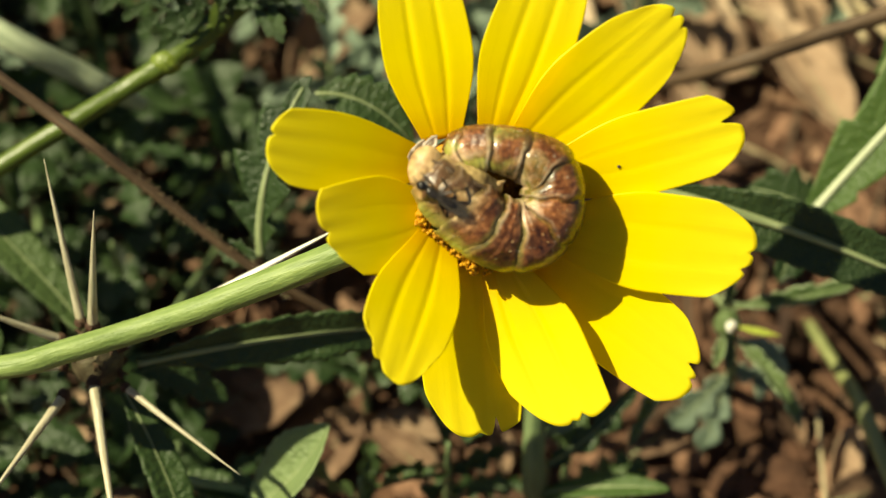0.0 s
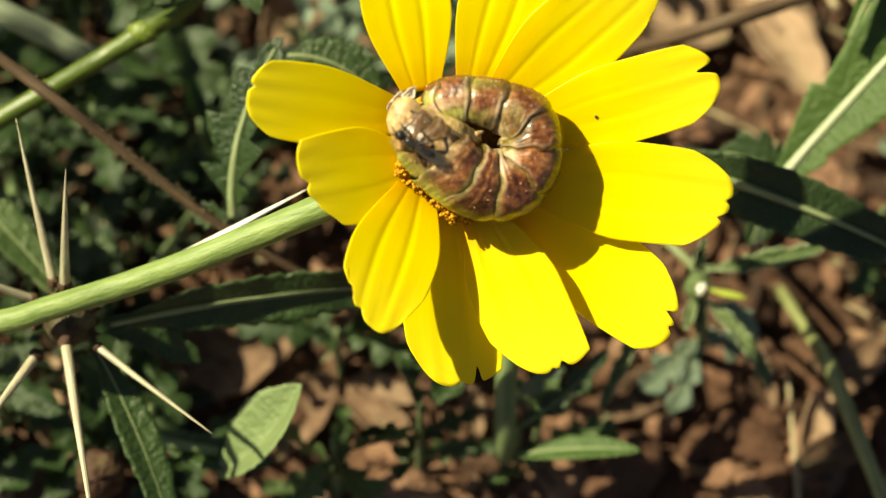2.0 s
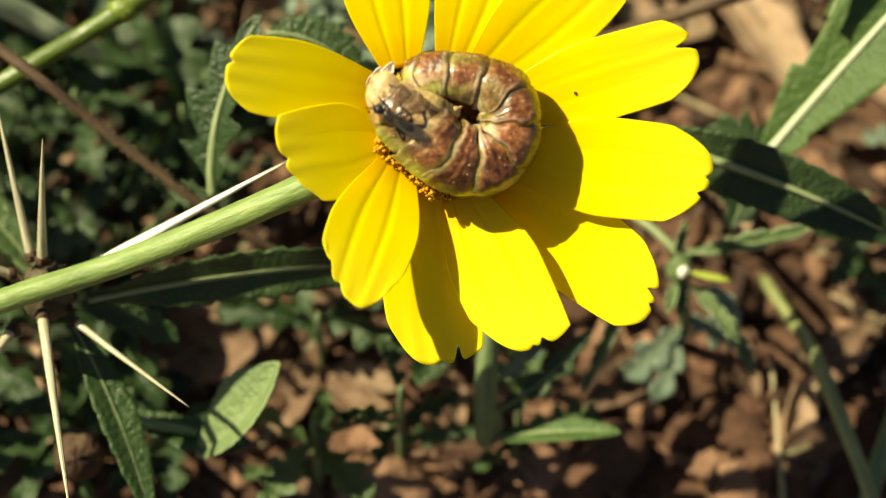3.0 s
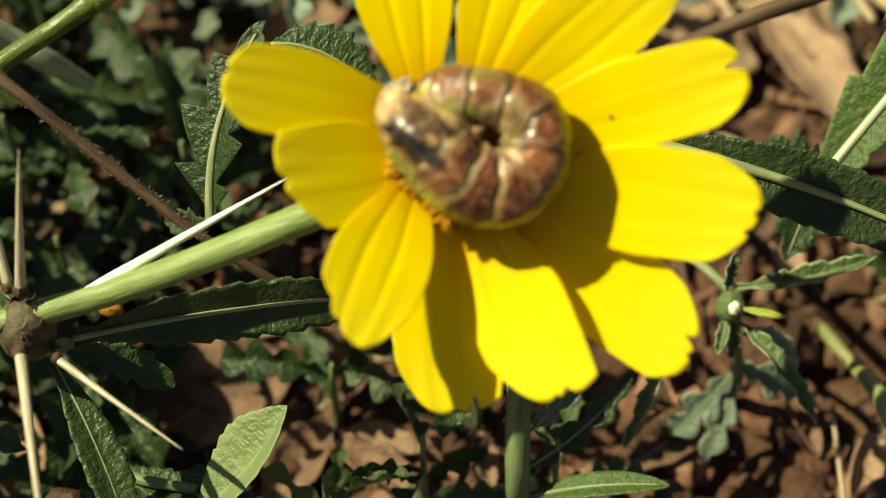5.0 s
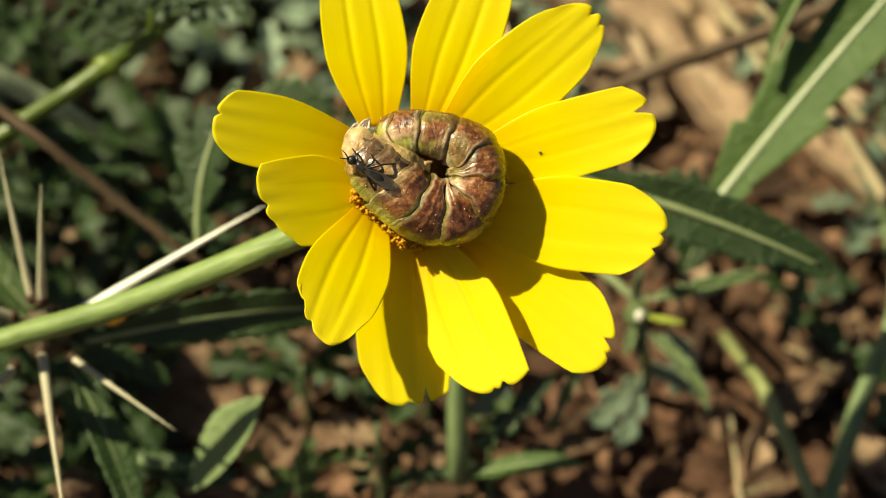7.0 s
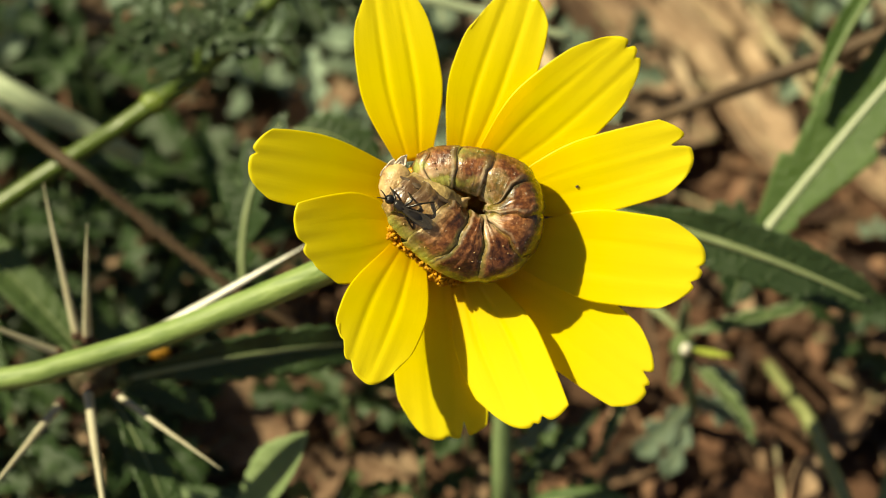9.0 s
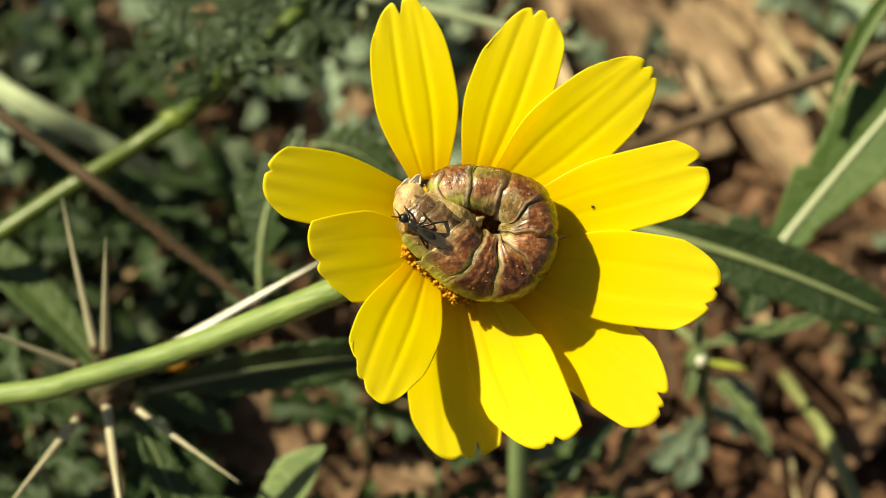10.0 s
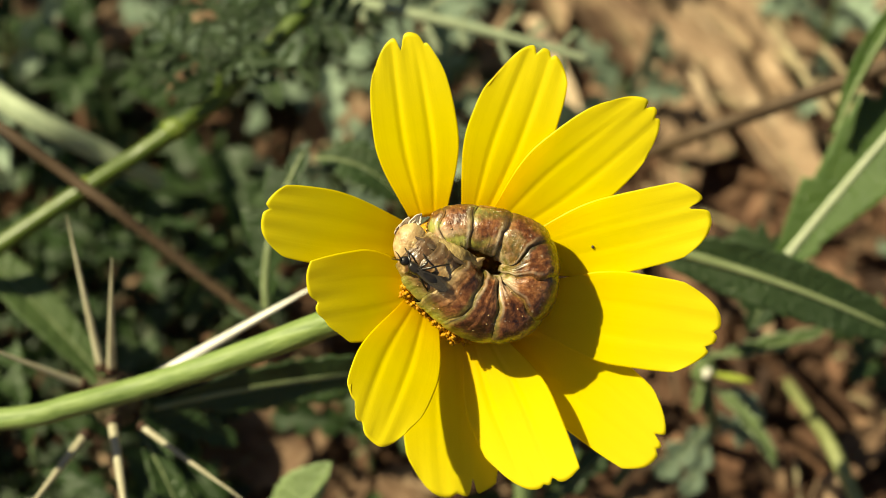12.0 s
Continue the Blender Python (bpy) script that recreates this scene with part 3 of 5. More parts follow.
def feathery(parent, base, tip, leaflets, reach, material, bend=(0, 0, 0), seed=0, thick=0.5, narrow=0.34):
    """A pinnate leaf: a rib with pairs of narrow toothed leaflets."""
    rng = np.random.RandomState(seed)
    base, tip, bend = (np.asarray(p, float) for p in (base, tip, bend))
    s = np.linspace(0, 1, 12)
    path = (1 - s)[:, None] * base + s[:, None] * tip + (4 * s * (1 - s))[:, None] * bend
    rib = part("leaf_rib", tube(path, (thick, thick * 0.85, thick * 0.6), 8, 24, 0.06, seed), PALE_STEM if material is PALE_LEAF else material, parent)
    tan, side, up = frames(path)
    for k in range(leaflets):
        f = 0.10 + 0.88 * (k + rng.uniform(-0.2, 0.2)) / leaflets
        i = min(max(int(f * 11), 0), 10)
        p = path[i] + (path[i + 1] - path[i]) * (f * 11 - i)
        for sign in (-1, 1):
            l = reach * (1 - 0.5 * f) * rng.uniform(0.6, 1.2)
            t = p + side[i] * sign * l + tan[i] * l * rng.uniform(0.3, 0.8) + up[i] * l * rng.uniform(-0.2, 0.4)
            leaf_part(rib, material, p, t, l * narrow, 0, "leaflet", "", 0.0, teeth=3, bite=0.55, peak=0.6, point=0.6, stalk=0.5, bend=up[i] * l * 0.08, na=20, nc=5, seed=seed + k * 2 + sign)


# ---- the plants round the flower ----
def build_star_thistle():
    c = np.array((-40.0, -15.4, -25.0))
    g = under(-41, -20)
    ob = thing("star_thistle", g, "dry star thistle head with long straw-white thorns", "thistle")
    part("stem", tube([g, (-40.5, -17.5, -36), c - (0, 0, 2)], (0.9, 0.85, 1.0), 9, 14), DULL_STEM, ob)
    head = part("flower_head", ball(c, 2.7, (1.0, 1.15, 1.2), 14, 3, 0.05), GLOBE, ob, "grey-green scaly globe with brown scale tips")
    rng = np.random.RandomState(5)
    for k in range(26):
        d = unit(rng.normal(size=3) * (1, 1, 0.8) + (0, 0, 0.5))
        leaf_part(head, THISTLE, c + d * 2.0, c + d * 3.5 + rng.normal(size=3) * 0.25, 1.3, 0, "scale", "", 0.1, face=d + rng.normal(size=3) * 0.3, curl=0.8, na=8, nc=5, seed=k)
    for base, tip, girth in (((-41.4, -11.6, -23), (-44.6, 5.0, -20), 0.50), ((-40.1, -11.8, -22), (-38.8, 0.6, -14), 0.55), ((-37.6, -13.9, -24), (-15.6, -1.3, -20), 0.8),
                         ((-36.8, -18.0, -22), (-24.7, -25.5, -16), 0.40), ((-39.7, -17.3, -20), (-34.6, -35.0, -6), 0.58), ((-43.0, -19.0, -22), (-49.5, -28.5, -13), 0.55),
                         ((-43.6, -13.6, -24), (-54.0, -8.6, -18), 0.5), ((-43.4, -16.2, -24), (-55.0, -18.0, -22), 0.45)):
        b, t, r = np.array(base), np.array(tip), girth * (1.0 if girth > 0.7 else 1.15)
        part("thorn_base", ball(b, r * 1.25, (1, 1, 1), 7, 2, 0.1), THISTLE, ob, "dark thorn base")
        part("thorn", tube([b, b * 0.7 + t * 0.3 + (0, 0, 0.25), b * 0.3 + t * 0.7 + (0, 0, 0.2), t], (r * 0.9, r * 0.66, r * 0.38, 0.04), 9, 22), WHITE_THORN if tip == (-15.6, -1.3, -20) else THORN, ob)
    leaf_part(ob, DARK_LEAF, (-36.2, -16.4, -27), (-2.5, -12.2, -31), 6.2, 0.5, bend=(0, 0.9, 0.3), face=(0.35, -0.30, 0.85), teeth=15, bite=0.16, wave=0.05, peak=0.45, point=0.5, stalk=0.3, na=70, nc=11, seed=2, label="long wavy dark green leaf")
    leaf_part(ob, DARK_LEAF, (-38.0, -19.0, -28), (-29.2, -38.5, -24), 4.6, 0.2, bend=(0.6, 0.4, 0), face=(0.5, -0.1, 0.8), teeth=9, bite=0.15, peak=0.5, point=0.6, stalk=0.35, na=50, seed=4)
    leaf_part(ob, DARK_LEAF, (-37.5, -18, -31), (-27.5, -21.5, -34), 4.0, 0.0, bend=(0, 1, 0), teeth=5, bite=0.45, peak=0.6, point=0.5, na=40, seed=6)


def build_brown_stem():
    g = under(-72, 18)
    ob = thing("brown_weed", g, "brown hairy weed stem with toothed green leaves", "weed")
    part("stem", tube([g, (-60, 18.5, -34), (-44.6, 8.5, -28), (-35.5, 1.4, -30), (-24.9, -7.0, -33), (-12, -15, -38)], (0.7, 0.68, 0.64, 0.56, 0.5, 0.45), 10, 60, 0.05, 3), BROWN_STEM, ob)
    rng = np.random.RandomState(8)
    path = curve([(-44.6, 8.5, -28), (-35.5, 1.4, -30), (-24.9, -7.0, -33)], 320)
    hairs = []
    for p in path:
        d = unit(rng.normal(size=3))
        hairs.append(tube([p + d * 0.5, p + d * (0.78 + 0.25 * rng.rand())], (0.04, 0.015), 4, 2))
    part("hairs", join(*hairs), STRAW, ob, "short pale hairs", kind="stuff")
    leaf_part(ob, DARK_LEAF, (-23.9, -5.6, -32.5), (-18.8, 13.5, -30), 8.4, 0.75, bend=(-1.7, 0.0, 0.6), face=(-0.55, -0.1, 0.85), teeth=4, bite=0.7, peak=0.42, point=0.7, stalk=0.35, fold=0.35, na=60, nc=11, seed=5, label="toothed leaf with pale midrib")
    leaf_part(ob, DARK_LEAF, (-18.5, 11.5, -33), (-8.0, 6.0, -34), 6.5, 0.3, bend=(0.5, 1.6, 0.5), face=(0, 0.3, 0.9), teeth=8, bite=0.3, na=44, seed=9)
    leaf_part(ob, DARK_LEAF, (-24.5, -6, -34), (-29, -5.5, -36), 3.5, 0.0, teeth=4, bite=0.4, na=24, seed=12)


def build_green_stem():
    g = under(-98, -26)
    ob = thing("green_weed", g, "bright green jointed stem with ferny leaves", "weed")
    part("stem", tube([g, (-80, -14.5, -44), (-62, -2.2, -38), (-46.8, 8.1, -36), (-39.6, 13.0, -36.5), (-34.8, 16.3, -36), (-28.9, 21.0, -38), (-21.4, 29.5, -40), (-14, 38, -46)], (1.0, 1.0, 1.05, 1.05, 1.0, 1.25, 0.85, 1.1, 1.0), 12, 80, 0.02, 4), GREEN_STEM, ob)
    part("node", ball((-35.4, 15.9, -35.8), 1.45, (1.2, 0.95, 0.9), 10, 2, 0.04), NODE_GREEN, ob, "swollen joint")
    part("node", ball((-45.6, 9.0, -36), 1.3, (1.2, 0.95, 0.9), 10, 3, 0.04), NODE_GREEN, ob, "swollen joint")
    leaf_part(ob, GREEN_STEM, (-30.6, 19.4, -35.5), (-30.2, 22.6, -34), 0.9, 0, "stipule", na=12, nc=5)
    for n, (b, t, k, r) in enumerate((((-29.5, 20.5, -37), (-39, 29, -36), 6, 5), ((-28.9, 21.2, -37), (-27.5, 31, -35), 6, 5), ((-27.5, 22.5, -37.5), (-18, 24, -38), 5, 4.5),
                                      ((-26, 24.5, -38), (-36.5, 35, -40), 6, 5), ((-31, 19.5, -37), (-42, 24, -40), 5, 5), ((-22, 29, -40), (-12, 28.5, -44), 5, 4.5), ((-23, 28, -40), (-29, 38, -42), 5, 5))):
        feathery(ob, b, t, k, r, DARK_LEAF, (0, 0, 1.5), 60 + n * 7, 0.35, 0.46)
    return ob


def build_curled_leaf():
    g = under(-35, -29)
    ob = thing("broad_weed", g, "weed with a folded pointed green leaf", "weed")
    part("stem", tube([g, (-33, -30, -37), (-25.5, -31.5, -34.5)], (0.7, 0.6, 0.5), 8, 14), DULL_STEM, ob)
    leaf_part(ob, DARK_LEAF, (-33.5, -29.5, -36), (-19.5, -32.5, -34.5), 4.6, 0.3, bend=(0, -0.8, 0.4), face=(0.1, 0.6, 0.7), teeth=10, bite=0.22, na=44, point=0.6, seed=21)
    leaf_part(ob, SUN_LEAF, (-25.5, -34.0, -34), (-16.4, -22.6, -28), 7.6, 0.25, bend=(0.9, -0.3, 0.8), face=(-0.55, 0.45, 0.7), teeth=9, bite=0.08, peak=0.55, point=0.75, na=44, fold=0.55, seed=22, label="sunlit pointed leaf")


def build_bud_weed():
    g = under(30, -24)
    ob = thing("budding_weed", g, "green weed with a white-tipped bud and narrow leaves", "weed")
    part("stem", tube([g, (30.6, -22.4, -57.9), (28.2, -15.4, -45.7)], (0.85, 0.75, 0.7), 9, 16), DULL_STEM, ob)
    part("stem", tube([(28.0, -12.3, -45.7), (24.8, -9.4, -46.7), (20.5, -6.4, -49.4)], (0.6, 0.5, 0.5), 8, 12), RIB, ob, "pale side shoot")
    bud = part("bud", ball((27.6, -13.7, -43.9), 1.55, (1, 1.1, 1.1), 10, 5, 0.05), BUDLEAF, ob)
    part("bud_tip", ball((27.8, -13.8, -42.4), 0.72, (0.9, 1.05, 0.6), 8, 6, 0.12), BUDWHITE, bud, "white downy tip")
    part("dark_scale", ball((28.0, -14.2, -41.9), 0.2, (1, 1.6, 0.6), 6), BROWN_STEM, bud)
    leaf_part(ob, BUDGREEN, (28.3, -13.8, -42.6), (33.3, -14.7, -41.9), 0.75, 0, "ray", "yellow-green pointed ray", fold=0.5, na=20, nc=5)
    for n, (b, t, w, bend, face, m) in enumerate((
            ((28.3, -11.9, -44.6), (42.3, -8.5, -43.0), 2.5, (0, -0.5, 0.3), (0, 0.5, 0.85), BUDLEAF),
            ((28.2, -15.1, -44.6), (36.3, -25.6, -43.0), 2.4, (0.5, 0.5, 0.4), (0.4, 0.2, 0.85), BUDLEAF),
            ((22.0, -16.8, -45.5), (17.0, -28.4, -45.0), 2.0, (0.4, 0.2, 0.2), (-0.5, 0.3, 0.8), BUDLEAF),
            ((27.3, -12.4, -44.9), (28.2, -8.1, -44.1), 1.7, (-0.4, 0, 0.3), (0.5, 0, 0.8), BUDLEAF),
            ((27.1, -14.8, -44.1), (26.1, -18.5, -43.0), 1.5, (0.2, 0, 0.3), (-0.3, 0, 0.9), BUDLEAF),
            ((28.0, -15.5, -45.1), (27.6, -19.0, -44.1), 1.6, (0, 0, 0.3), (0.3, 0, 0.9), BUDLEAF),
            ((29.6, -16.5, -48.3), (35.4, -20.8, -50.5), 3.0, (0.5, 0.7, 0.3), (0.1, 0.4, 0.9), GREY_LEAF))):
        leaf_part(ob, m, b, t, w, 0.16, bend=bend, face=face, fold=0.8, teeth=7, bite=0.30, wave=0.13, point=0.6, stalk=0.35, na=40, nc=9, seed=30 + n)
    for n, (b, t, w) in enumerate((((29.9, -21.3, -55.8), (23.2, -28.3, -56.9), 4.5), ((30.3, -21.3, -56.9), (26.9, -30.9, -55.8), 4.0), ((30.1, -20.3, -54.7), (37.6, -23.5, -57.9), 4.2))):
        leaf_part(ob, GREY_LEAF, b, t, w, 0.2, bend=(0, 0, 1), lobes=3, peak=0.6, point=0.6, na=34, seed=50 + n)


def build_broad_leaves():
    g = under(20, 8)
    ob = thing("lance_leaf_weed", g, "weed with a long dark green lance-shaped leaf", "weed")
    part("stem", tube([g, (18, 4.5, -40), (16, 2.6, -29.5)], (0.9, 0.8, 0.7), 9, 12), DULL_STEM, ob)
    leaf_part(ob, LANCE_LEAF, (16, 2.6, -29.2), (48.6, -8.6, -30), 7.0, 0.95, bend=(0.6, 0.9, 0.7), face=(0.35, -0.2, 0.85), teeth=13, bite=0.09, peak=0.5, point=0.45, stalk=0.4, na=70, nc=13, wave=0.03, seed=41, label="long dark leaf with a pale midrib")
    g = under(36, -2)
    ob = thing("broad_leaf_weed", g, "upright broad green leaf with a white midrib", "weed")
    leaf_part(ob, MID_LEAF, (35.0, -2.8, -43), (64.0, 33.0, -33), 11.0, 0.75, fold=0.28, bend=(-0.6, 0.4, 1.0), face=(-0.35, 0.15, 0.9), teeth=4, bite=0.3, peak=0.48, point=0.7, stalk=0.3, na=70, nc=13, seed=42, label="broad leaf with white midrib")
    leaf_part(ob, MID_LEAF, (41.8, 14.5, -36.5), (52.5, 33, -33), 3.4, 0.3, bend=(-1.0, 0.8, 0.4), face=(-0.7, 0.2, 0.6), curl=1.3, point=0.6, stalk=0.4, na=40, nc=11, seed=43, label="half rolled leaf")
    leaf_part(ob, DARK_LEAF, (37.0, -1, -44), (29.5, 1.5, -45), 8.0, 0.3, bend=(0, 0.5, 0.6), teeth=4, bite=0.4, na=36, seed=44)
    leaf_part(ob, DARK_LEAF, (36.5, -1, -44), (33.0, -9, -43), 7.0, 0.3, bend=(0, 0.5, 0.6), teeth=4, bite=0.4, na=36, seed=45)
    g = under(-56, -4)
    ob = thing("smooth_leaf_weed", g, "smooth green strap-shaped weed leaf", "weed")
    leaf_part(ob, SHADE_LEAF, (-42.0, -16.5, -40), (-64.0, 4.6, -43), 5.2, 0.22, bend=(0.6, 0.7, 0.9), face=(0.3, 0.3, 0.85), point=0.5, stalk=0.4, na=50, nc=11, seed=46)
    part("stem", tube([g, (-48, -12, -44), (-42.0, -16.5, -40.2)], (0.7, 0.6, 0.5), 8, 12), DULL_STEM, ob)


def stalk(name, label, points, radii, material, category="stem", bumps=0.03, seed=0):
    ob = thing(name, points[0], label, category)
    part("stalk", tube(points, radii, 11, 40, bumps, seed), material, ob)
    return ob


def build_stalks():
    ob = stalk("upright_stem", "thick dull green upright weed stem", [under(8, -34), (6.1, -32.4, -42), (5.8, -20.3, -36), (6.5, -9, -33), (7, -2, -34)], (1.35, 1.3, 1.2, 1.1, 0.9), DULL_STEM)
    leaf_part(ob, MID_LEAF, (6.5, -33.2, -42), (20.6, -31.0, -36), 3.0, 0.3, bend=(0, 0.7, 0.4), face=(0, 0.6, 0.7), point=0.6, stalk=0.35, na=40, seed=61)
    leaf_part(ob, DARK_LEAF, (6.8, -30.0, -41), (17.5, -20.5, -42), 3.4, 0.25, bend=(0.5, -0.5, 0.5), lobes=4, point=0.6, na=40, seed=62)
    leaf_part(ob, GREY_LEAF, (7.0, -26.0, -39), (13.0, -19.0, -40), 3.0, 0.25, bend=(0.5, 0, 0.5), lobes=3, point=0.6, na=34, seed=63)
    stalk("yellowing_stem", "yellowing bare weed stem", [under(42.0, -17), (42.7, -20.5, -54), (43.4, -23.5, -44), (48.5, -37.1, -38), (51, -46, -34)], (0.7, 0.75, 0.95, 0.8, 0.8), OLIVE_STEM, seed=2)
    stalk("leaning_stem", "green leaning weed stem", [under(66, 2), (59.6, -11.8, -46), (54.5, -25, -44), (50.0, -37.6, -42), (47.5, -46, -38)], (0.9, 0.95, 1.25, 1.1, 1.0), DULL_STEM, seed=3)
    stalk("pale_stem", "pale grey-green weed stem", [under(-80, 33), (-58.5, 19.6, -50), (-45.0, 12.2, -50), (-39.5, 9.0, -56)], (1.3, 1.5, 1.4, 0.9), PALE_STEM, seed=4)
    stalk("brown_twig", "bare brown twig above the litter", [under(10, 8), (26.2, 14.6, -50), (37, 18.5, -47.5), (46.4, 21.9, -46), (58, 26.5, -46), (76, 33, -52)], (0.6, 0.85, 0.95, 1.0, 1.0, 0.9), BROWN_STEM, "twig", 0.06, 5)
    stalk("straw", "dry split straw leaning over the litter", [under(44, 30) + (0, 0, 3), (52.1, 15.5, -62), (61.8, -2.0, -53), (70, -16, -44)], (0.6, 0.7, 0.9, 0.7), STRAW, "straw", 0.05, 6)
    stalk("straw", "dry split straw leaning over the litter", [(46, 27, -66), (56, 14, -60), (66, 2, -56)], (0.4, 0.45, 0.4), STRAW, "straw", 0.05, 7)
    stalk("straw", "dry split straw leaning over the litter", [(36, 40, -80), (43, 28, -76), (48, 18, -70)], (0.5, 0.55, 0.5), STRAW, "straw", 0.05, 8)
    rng = np.random.RandomState(21)
    for n in range(26):
        u, v = rng.uniform(-60, 70), rng.uniform(-42, 55)
        g = under(u, v)
        a = rng.uniform(0, 3.14)
        d = np.array((math.cos(a), math.sin(a))) * rng.uniform(6, 16)
        p, q = under(u - d[0], v - d[1]), under(u + d[0], v + d[1])
        up = NT.T @ np.array((0, 0, 1.0))
        ob = thing("dry_twig", g, "thin dry twig lying on the litter", "twig", "dry twigs on the ground")
        part("twig", tube([p + up * 1.2, g + up * rng.uniform(1.5, 4), q + up * rng.uniform(1, 5)], (0.25, 0.38, 0.22), 7, 16, 0.08, n), STRAW if n % 3 else BROWN_STEM, ob)
    g = under(-24, 44)
    ob = thing("feather_leaf_weed", g, "grey-green feathery weed leaf", "weed")
    part("stem", tube([g, (-24, 37, -56), (-17, 32, -50.5)], (0.7, 0.6, 0.5), 8, 12), DULL_STEM, ob)
    feathery(ob, (-17.0, 31.6, -50.5), (14.5, 24.0, -50), 7, 5.6, PALE_LEAF, (0, 0.4, 1.0), 90, 0.85, 0.30)
    g = under(-31, -8)
    ob = thing("yellow_weed", g, "small half-open yellow weed flower", "flower")
    part("stem", tube([g, (-34.8, -14, -45), (-34.8, -14.4, -41)], (0.5, 0.45, 0.5), 7, 10), DULL_STEM, ob)
    part("flower_head", ball((-34.9, -14.4, -41.5), 0.95, (1.3, 0.8, 0.8), 10, 4, 0.12), YELLOW, ob, "orange-yellow head")
    g = under(-39, -34)
    ob = thing("thistle_bud", g, "yellow-green spiny thistle bud", "thistle")
    part("stem", tube([g, (-38.5, -34.3, -38)], (0.8, 0.8), 8, 6), DULL_STEM, ob)
    part("bud", ball((-38.3, -34.2, -35.5), 2.7, (1, 1, 1), 12, 8, 0.12), THISTLE, ob)


# ---- the flower ----
PX = 0.0558


def on_flower(x, y, w=0.0):
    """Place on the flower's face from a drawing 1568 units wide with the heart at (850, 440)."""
    k = 1 - w / 197.0
    return np.array((((x - 784) * k + 784 - 850) * PX, (440 - (y - 441) * k - 441) * PX, w))


def petal(base, tip, width, rise0, rise1, lift, notch, tilt=0.0, seed=0, groove=0.1, belly=0.5, taper=0.15, shoulders=(0.2, 0.2), slant=0.0, cup=0.045):
    """A ray petal; base and tip on the flower's face, rise0 and rise1 its steepness in degrees; notch: (place across,
    depth, width) of each cut in its end; shoulders: how far its two corners draw back; slant: how far one corner leads."""
    rng = np.random.RandomState(seed)
    na, nc = 40, 49
    s = np.linspace(0, 1, na)
    rise = np.radians(rise0 + (rise1 - rise0) * s)
    run = np.concatenate([[0], np.cumsum(np.cos((rise[1:] + rise[:-1]) / 2))]) / (na - 1)
    high = np.concatenate([[0], np.cumsum(np.sin((rise[1:] + rise[:-1]) / 2))]) / (na - 1)
    w_tip = lift + high[-1] / run[-1] * np.linalg.norm(on_flower(*tip) - on_flower(*base))
    b, t = on_flower(*base, lift), on_flower(*tip, w_tip)
    flat = (t - b) * (1, 1, 0)
    length = np.linalg.norm(flat)
    ahead = flat / length
    k = length / run[-1]
    side = np.array((-ahead[1], ahead[0], 0.0))
    c = np.linspace(-1, 1, nc)
    grow = np.clip(s / belly, 0, 1)
    half = width * PX / 2 * (0.45 + 0.55 * np.sin(grow * math.pi / 2) ** 1.2) * (1 - taper * np.clip((s - belly) / (1 - belly), 0, 1) ** 2)
    end = 1 - np.where(c < 0, shoulders[0], shoulders[1]) * np.abs(c) ** 2.6 - slant * c
    for where, deep, wide in notch:
        end -= deep * np.exp(-np.abs((c - where) / wide) ** 1.6)
    end /= end.max()
    e = 1 + (end[None] - 1) * (s**3.0)[:, None]
    fold = np.zeros((na, nc))
    for where in (-0.34 + rng.uniform(-0.05, 0.05), 0.30 + rng.uniform(-0.05, 0.05)):
        fold -= groove * np.exp(-((c - where) / 0.085) ** 2)[None] * np.sin(math.pi * np.clip(s * 0.86 + 0.1, 0, 1))[:, None]
    fold += 0.015 * np.sin(c * 9 + seed)[None] * np.sin(s * 3 + seed)[:, None]
    fold += 0.13 * np.array([[noise.noise((a * 1.6 + seed, q * 0.9, seed)) for q in c] for a in s])
    fold += 0.045 * (s**4)[:, None] * np.sin(c * 13 + seed * 2)[None]
    up_cup = cup * half[:, None] * np.abs(c)[None] ** 2 + math.tan(radians(tilt)) * half[:, None] * c[None]
    along = run[:, None] * k * e
    ridge = np.array((0, 0, 1.0))
    steep = np.array([np.interp(e_row * s_row, s, high) for s_row, e_row in zip(s, e)]) * k
    pts = b + along[..., None] * ahead + (half[:, None] * c[None])[..., None] * side + (steep + fold + up_cup)[..., None] * ridge
    return sheet(pts)


FLOWER_POSE = Matrix.Translation(HEART) @ TILT.to_4x4()


def on_the_flower(name, label, category):
    ob = new(name)
    ob.empty_display_size = 0.004
    ob.matrix_basis = FLOWER_POSE
    return tagged(ob, label, category)


